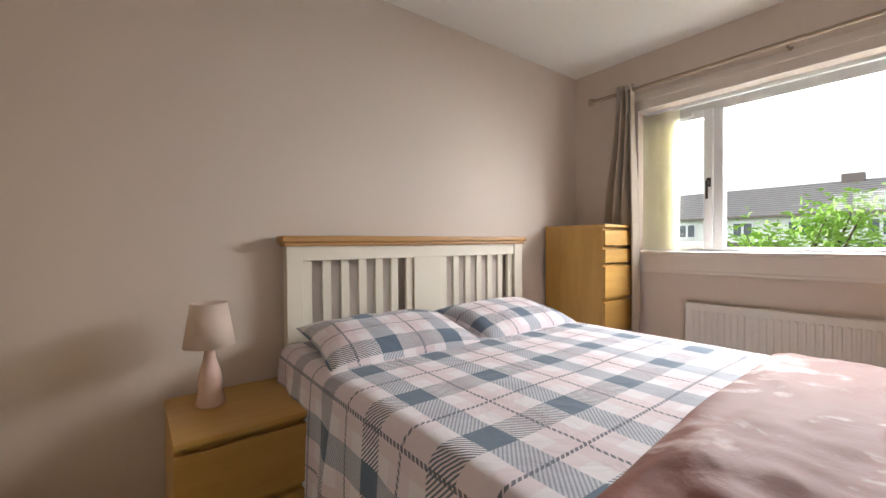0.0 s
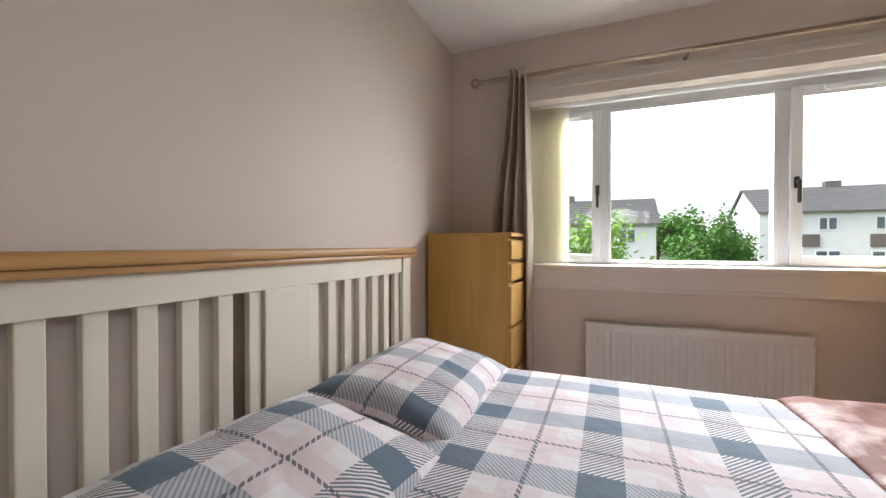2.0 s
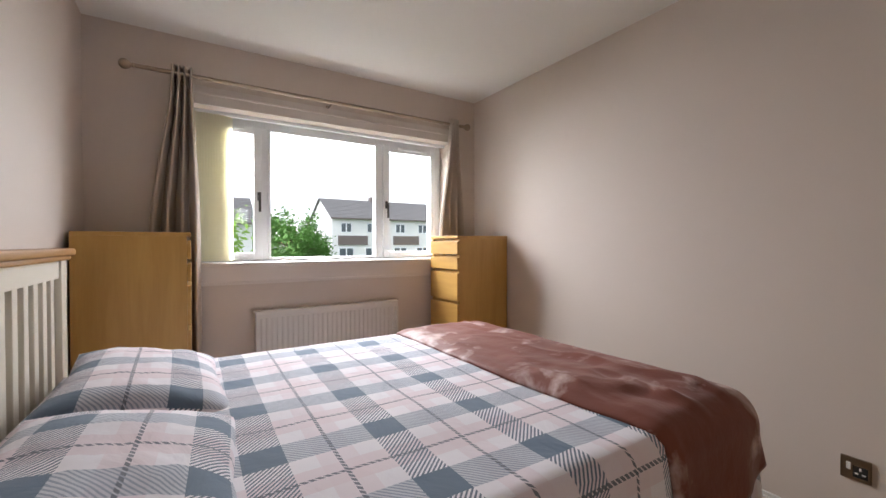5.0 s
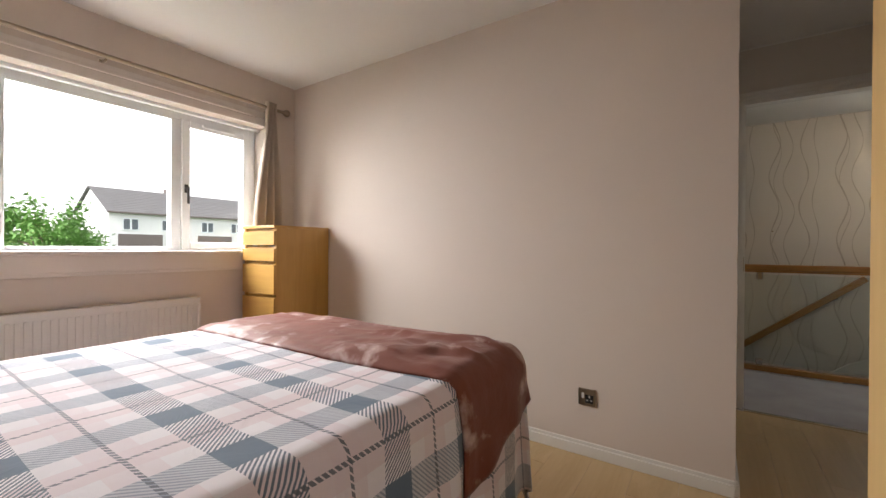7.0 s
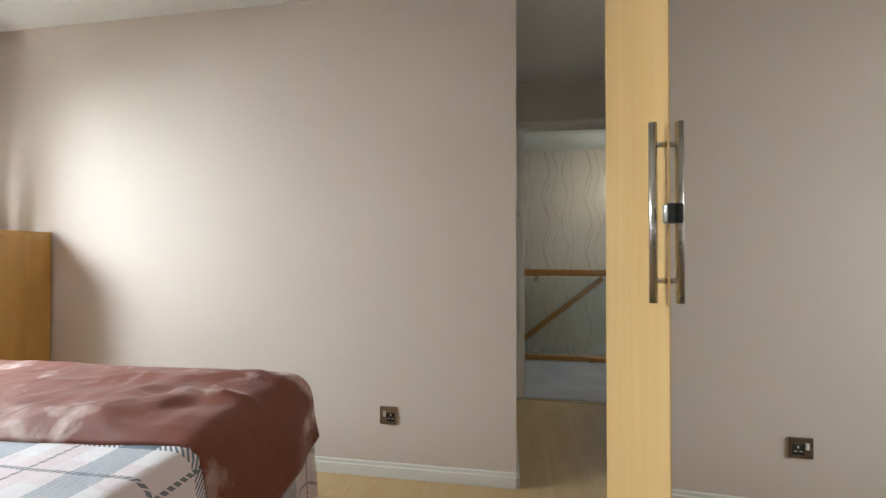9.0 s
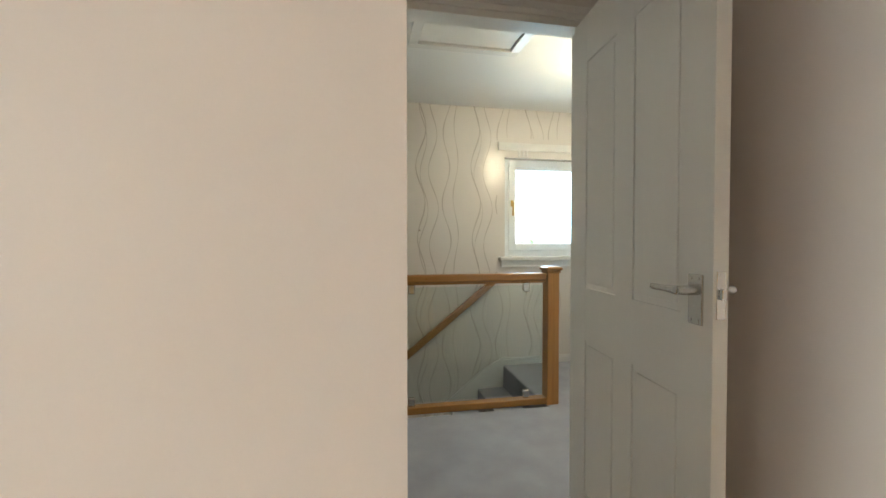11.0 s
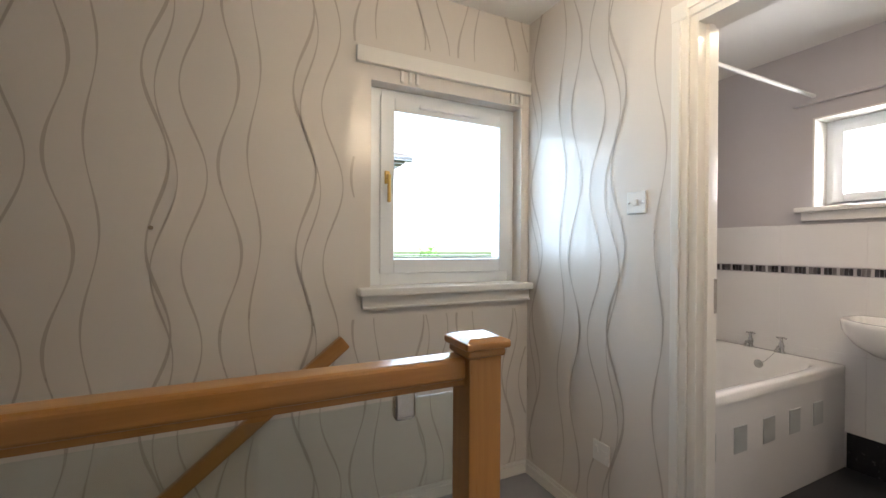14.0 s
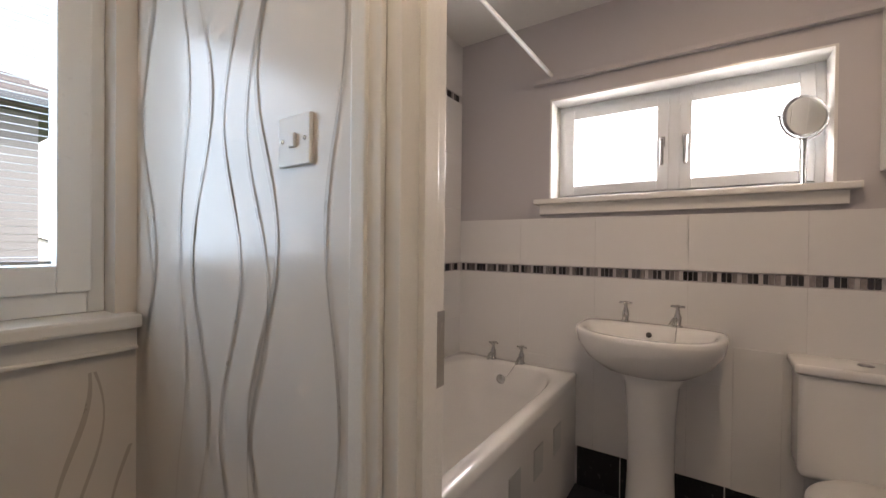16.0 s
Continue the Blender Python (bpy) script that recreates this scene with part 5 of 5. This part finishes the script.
tagged(tube("shower_rail", [(RX + 0.105, 3.72, 2.125), (BX - 0.03, 3.72, 2.125), (BX, 3.72, 2.125)], 0.011, M_PLASTIC), "white shower curtain rail over the bath", "rail")
cab = tagged(empty("bathroom_cabinet"), "white wall cabinet beside the bathroom window", "cabinet")
box("body", BX - 0.14, BX, 2.0, 2.50, 1.50, 2.12, M_WHITE, 0.003, cab)
box("door", BX - 0.158, BX - 0.141, 2.003, 2.498, 1.503, 2.117, M_WHITE, 0.003, cab)
sm = tagged(empty("shaving_mirror"), "round chrome shaving mirror standing on the sill", "mirror")
lathe("stand", [(0.045, 1.465), (0.042, 1.472), (0.008, 1.478), (0.006, 1.60), (0.008, 1.655)], (4.09, 2.70, 0), M_BRIGHT, sm, 20)
bm = bmesh.new()
add_lathe(bm, [(0.003, -0.004), (0.078, -0.004), (0.082, 0.0), (0.078, 0.006), (0.003, 0.008)], (0, 0, 0), 40, 'x')
hd = mesh_ob("mirror_head", bm, M_BRIGHT, sm, True)
hd.matrix_basis = pose(4.09, 2.70, 1.745, 0, -4, 26)
bm = bmesh.new()
add_lathe(bm, [(0.001, -0.0055), (0.072, -0.0055), (0.072, -0.004)], (0, 0, 0), 40, 'x')
hg = mesh_ob("mirror_face", bm, M_MIRROR, sm)
hg.matrix_basis = hd.matrix_basis.copy()
ringp = [(0, 0.09 * math.cos(a), 0.09 * math.sin(a)) for a in [math.pi + math.pi * i / 16 for i in range(17)]]
yk = tube("yoke", [(0, 0.10, 0.006), *[(q[0], q[1], q[2]) for q in reversed(ringp)], (0, -0.10, 0.006)], 0.004, M_BRIGHT, sm)
yk.matrix_basis = hd.matrix_basis.copy()
spot = tagged(empty("ceiling_spotlight"), "lit spotlight cluster on the bathroom ceiling", "lamp")
lathe("base", [(0.06, CL), (0.058, CL - 0.02), (0.03, CL - 0.03)], (3.15, 2.85, 0), M_BRIGHT, spot)
for k in range(3):
    a = 2.094 * k
    lathe("spot_head", [(0.02, CL - 0.03), (0.028, CL - 0.08)], (3.15 + 0.07 * math.cos(a), 2.85 + 0.07 * math.sin(a), 0), M_BRIGHT, spot, 16)
    lathe("spot_bulb", [(0.022, CL - 0.078), (0.024, CL - 0.084), (0.004, CL - 0.088)], (3.15 + 0.07 * math.cos(a), 2.85 + 0.07 * math.sin(a), 0), M_SPOT, spot, 16)


# ---- outside ----
tagged(box("ground", -400, 400, -400, 400, -3.3, -3.0, M_GRASS, 0.0), "grass", kind="structure")


def terrace(name, x0, x1, y0, y1, zg, eaves, ridge, face, units, label):
    """White rendered terrace: ridge along y, windows and cladding on the +x face."""
    e = tagged(empty(name), label, "house")
    box("wall", x0, x1, y0, y1, -3.0, eaves, M_RENDER, 0.0, e)
    xm = (x0 + x1) / 2
    bm = bmesh.new()
    for y in (y0, y1):
        bm.faces.new([bm.verts.new(q) for q in ((x0, y, eaves), (x1, y, eaves), (xm, y, ridge))])
    mesh_ob("gable", bm, M_RENDER, e)
    bm = bmesh.new()
    n = 14
    for sx, xe in ((1, x1 + 0.35), (-1, x0 - 0.35)):
        for k in range(n):
            a, b = k / n, (k + 1) / n
            xa, xb = xe + (xm - xe) * a, xe + (xm - xe) * b
            slope = (ridge - eaves + 0.15)
            za, zb = eaves - 0.1 + slope * a + 0.05, eaves - 0.1 + slope * b
            bm.faces.new([bm.verts.new(q) for q in ((xa, y0 - 0.25, za), (xa, y1 + 0.25, za), (xb, y1 + 0.25, zb), (xb, y0 - 0.25, zb))])
            bm.faces.new([bm.verts.new(q) for q in ((xa, y0 - 0.25, za), (xa, y1 + 0.25, za), (xa, y1 + 0.25, za - 0.06), (xa, y0 - 0.25, za - 0.06))])
    mesh_ob("roof", bm, M_ROOF, e)
    box("gutter", x1 + 0.25, x1 + 0.38, y0 - 0.2, y1 + 0.2, eaves - 0.22, eaves - 0.08, M_BROWN, 0.01, e)
    step = (y1 - y0) / units
    for i in range(units):
        c = y0 + (i + 0.5) * step
        for off in (-step * 0.26, step * 0.2):
            for z, w, h in ((zg + 3.5, 1.1, 1.0), (zg + 0.7, 1.5, 1.3)):
                box("window_frame", x1, x1 + 0.06, c + off - w / 2, c + off + w / 2, z, z + h, M_UPVC, 0.0, e)
                for s in (-1, 1):
                    box("window_pane", x1 + 0.05, x1 + 0.075, c + off + s * w / 4 - w / 4 + 0.07, c + off + s * w / 4 + w / 4 - 0.07, z + 0.09, z + h - 0.09, M_FARGLASS, 0.0, e)
        box("cladding_panel", x1, x1 + 0.09, c - step * 0.40, c + step * 0.12, zg + 2.25, zg + 3.2, M_BROWN, 0.0, e)
    for i in range(0, units, 2):
        c = y0 + (i + 1) * step
        box("chimney", xm - 0.35, xm + 0.35, c - 0.5, c + 0.5, ridge - 0.3, ridge + 0.45, M_BROWN, 0.02, e)
    return e


terrace("house", -47, -39, 10.3, 52, -1.2, 3.85, 6.0, 1, 7, "white rendered terrace house with grey tiled roof")
terrace("house", -38, -31, -34, 2.3, -2.2, 2.75, 4.7, 1, 6, "white terrace house with brown cladding and tiled roof")

nb = tagged(empty("neighbour_house"), "grey rendered neighbouring house with grey tiled hipped roof", "house")
box("wall", -6.0, 3.6, 10.5, 18.0, -3.0, 3.0, M_GREYRENDER, 0.0, nb)
box("soffit", -6.35, 4.0, 10.1, 18.4, 2.90, 3.02, M_BROWN, 0.0, nb)
bm = bmesh.new()
n = 16
for k in range(n):
    a, b = k / n, (k + 1) / n
    def corner(t, dz=0.0):
        s = 4.15 * t
        return [(-6.4 + s, 10.05 + s, 3.02 + 2.4 * t + dz), (4.05 - s, 10.05 + s, 3.02 + 2.4 * t + dz), (4.05 - s, 18.45 - s, 3.02 + 2.4 * t + dz), (-6.4 + s, 18.45 - s, 3.02 + 2.4 * t + dz)]
    A, B = corner(a, 0.05), corner(b)
    C = corner(a, -0.02)
    for i in range(4):
        j = (i + 1) % 4
        bm.faces.new([bm.verts.new(q) for q in (A[i], A[j], B[j], B[i])])
        bm.faces.new([bm.verts.new(q) for q in (C[i], C[j], A[j], A[i])])
mesh_ob("roof", bm, M_ROOF, nb)
box("gutter", -6.45, 4.12, 9.98, 10.08, 2.92, 3.02, M_FARGLASS, 0.01, nb)
nb.location = (-0.22, 0.0, 0.0)


def plant(name, at, height, spread, leaves, size, mat, label, cat, seed, clumps=26):
    """Tapered trunk, limbs and a crown of separate leaves in uneven clumps."""
    rnd = random.Random(seed)
    e = tagged(empty(name, at), label, cat)
    bm = bmesh.new()
    tips = []
    r0 = height * 0.022

    def limb(p0, p1, ra, rb):
        d = (p1 - p0).normalized()
        u = d.orthogonal().normalized()
        v = d.cross(u)
        ringa = [bm.verts.new(p0 + (u * math.cos(t) + v * math.sin(t)) * ra) for t in [math.pi / 3 * i for i in range(6)]]
        ringb = [bm.verts.new(p1 + (u * math.cos(t) + v * math.sin(t)) * rb) for t in [math.pi / 3 * i for i in range(6)]]
        for i in range(6):
            bm.faces.new((ringa[i], ringa[(i + 1) % 6], ringb[(i + 1) % 6], ringb[i]))
    top = Vector((0, 0, height * 0.5))
    limb(Vector((0, 0, 0)), top, r0, r0 * 0.6)
    for i in range(clumps):
        a, rr = rnd.uniform(0, 6.283), spread * math.sqrt(rnd.uniform(0.02, 1))
        hz = height * rnd.uniform(0.42, 0.93) * (1 - 0.28 * (rr / spread) ** 2)
        tip = Vector((rr * math.cos(a), rr * math.sin(a), hz))
        base = Vector((0, 0, height * rnd.uniform(0.2, 0.5)))
        mid = (base + tip) / 2 + Vector((0, 0, height * 0.05))
        limb(base, mid, r0 * 0.45, r0 * 0.25)
        limb(mid, tip, r0 * 0.25, r0 * 0.06)
        tips.append((mid, tip))
    mesh_ob("trunk", bm, M_BARK, e)
    verts, faces = [], []
    for k in range(leaves):
        mid, tip = tips[rnd.randrange(clumps)]
        c = mid.lerp(tip, rnd.uniform(0.3, 1.08)) + Vector((rnd.gauss(0, 1), rnd.gauss(0, 1), rnd.gauss(0, 0.8))) * spread * 0.13
        u = Vector((rnd.gauss(0, 1), rnd.gauss(0, 1), rnd.gauss(0, 0.6))).normalized()
        v = u.orthogonal().normalized()
        s = size * rnd.uniform(0.6, 1.3)
        b = len(verts)
        verts += [c - u * s, c + v * s * 0.42, c + u * s, c - v * s * 0.42]
        faces.append((b, b + 1, b + 2, b + 3))
    me = bpy.data.meshes.new("leaves")
    me.from_pydata([tuple(v) for v in verts], [], faces)
    me.materials.append(mat)
    lf = new("leaves", me)
    lf.parent = e
    return e


plant("shrub", (-8.0, -1.35, -3.0), 5.35, 1.35, 9000, 0.06, M_LEAF, "light green leafy garden shrub outside the window", "shrub", 3, 40)
plant("shrub", (-8.6, 0.9, -3.0), 4.2, 0.9, 3600, 0.06, M_LEAF, "bright green leafy garden shrub", "shrub", 4, 24)
plant("tree", (-25, 4.0, -3.0), 6.7, 1.9, 6000, 0.13, M_LEAFD, "dense dark green garden tree", "tree", 5, 40)
plant("tree", (-31, 6.3, -3.0), 6.6, 1.7, 4000, 0.13, M_LEAFD, "dark green garden tree beside the houses", "tree", 6, 34)
for k, (x, y, h, s) in enumerate(((-66, 6, 10, 6), (-70, 24, 11, 7), (-68, 44, 11, 7), (-60, -12, 9.5, 6), (-62, -32, 10, 7))):
    plant("tree", (x, y, -3.0), h, s, 3000, 0.35, M_LEAFD, "distant dark green tree behind the roofs", "tree", 20 + k, 30)
plant("tree", (14, 34, -3.0), 4.3, 3, 3000, 0.25, M_LEAFD, "distant dark green tree beyond the landing window", "tree", 31, 26)
terrace("house", 4, 12, 44, 70, -3.0, 0.5, 2.1, 1, 4, "distant white terrace house with grey roof")

# laminate boards, last
def floor_boards(parent, x0, x1, y0, y1):
    rnd = random.Random(7)
    w, L = 0.192, 1.29
    src = None
    n = int(math.ceil((x1 - x0) / w))
    for i in range(n):
        a0, a1 = x0 + i * w, min(x1, x0 + (i + 1) * w)
        y = y0 - rnd.uniform(0, L)
        while y < y1:
            b0, b1 = max(y0, y), min(y1, y + L)
            if b1 - b0 > 0.03:
                if src is None:
                    bm = bmesh.new()
                    add_box(bm, -0.5, 0.5, -0.5, 0.5, -0.0055, 0.0055)
                    src = mesh_ob("floor_board", bm, M_LAM, parent)
                    o = src
                else:
                    o = new("floor_board", src.data)
                    o.parent = parent
                o.matrix_basis = pose((a0 + a1) / 2, (b0 + b1) / 2, -0.006) @ Matrix.Diagonal((a1 - a0 - 0.0012, b1 - b0 - 0.0012, 1, 1))
            y += L


floor_boards(floor_bed, WW, LX, HB, FW)
floor_boards(floor_bed, LX, BW, HB, DY - 0.03)
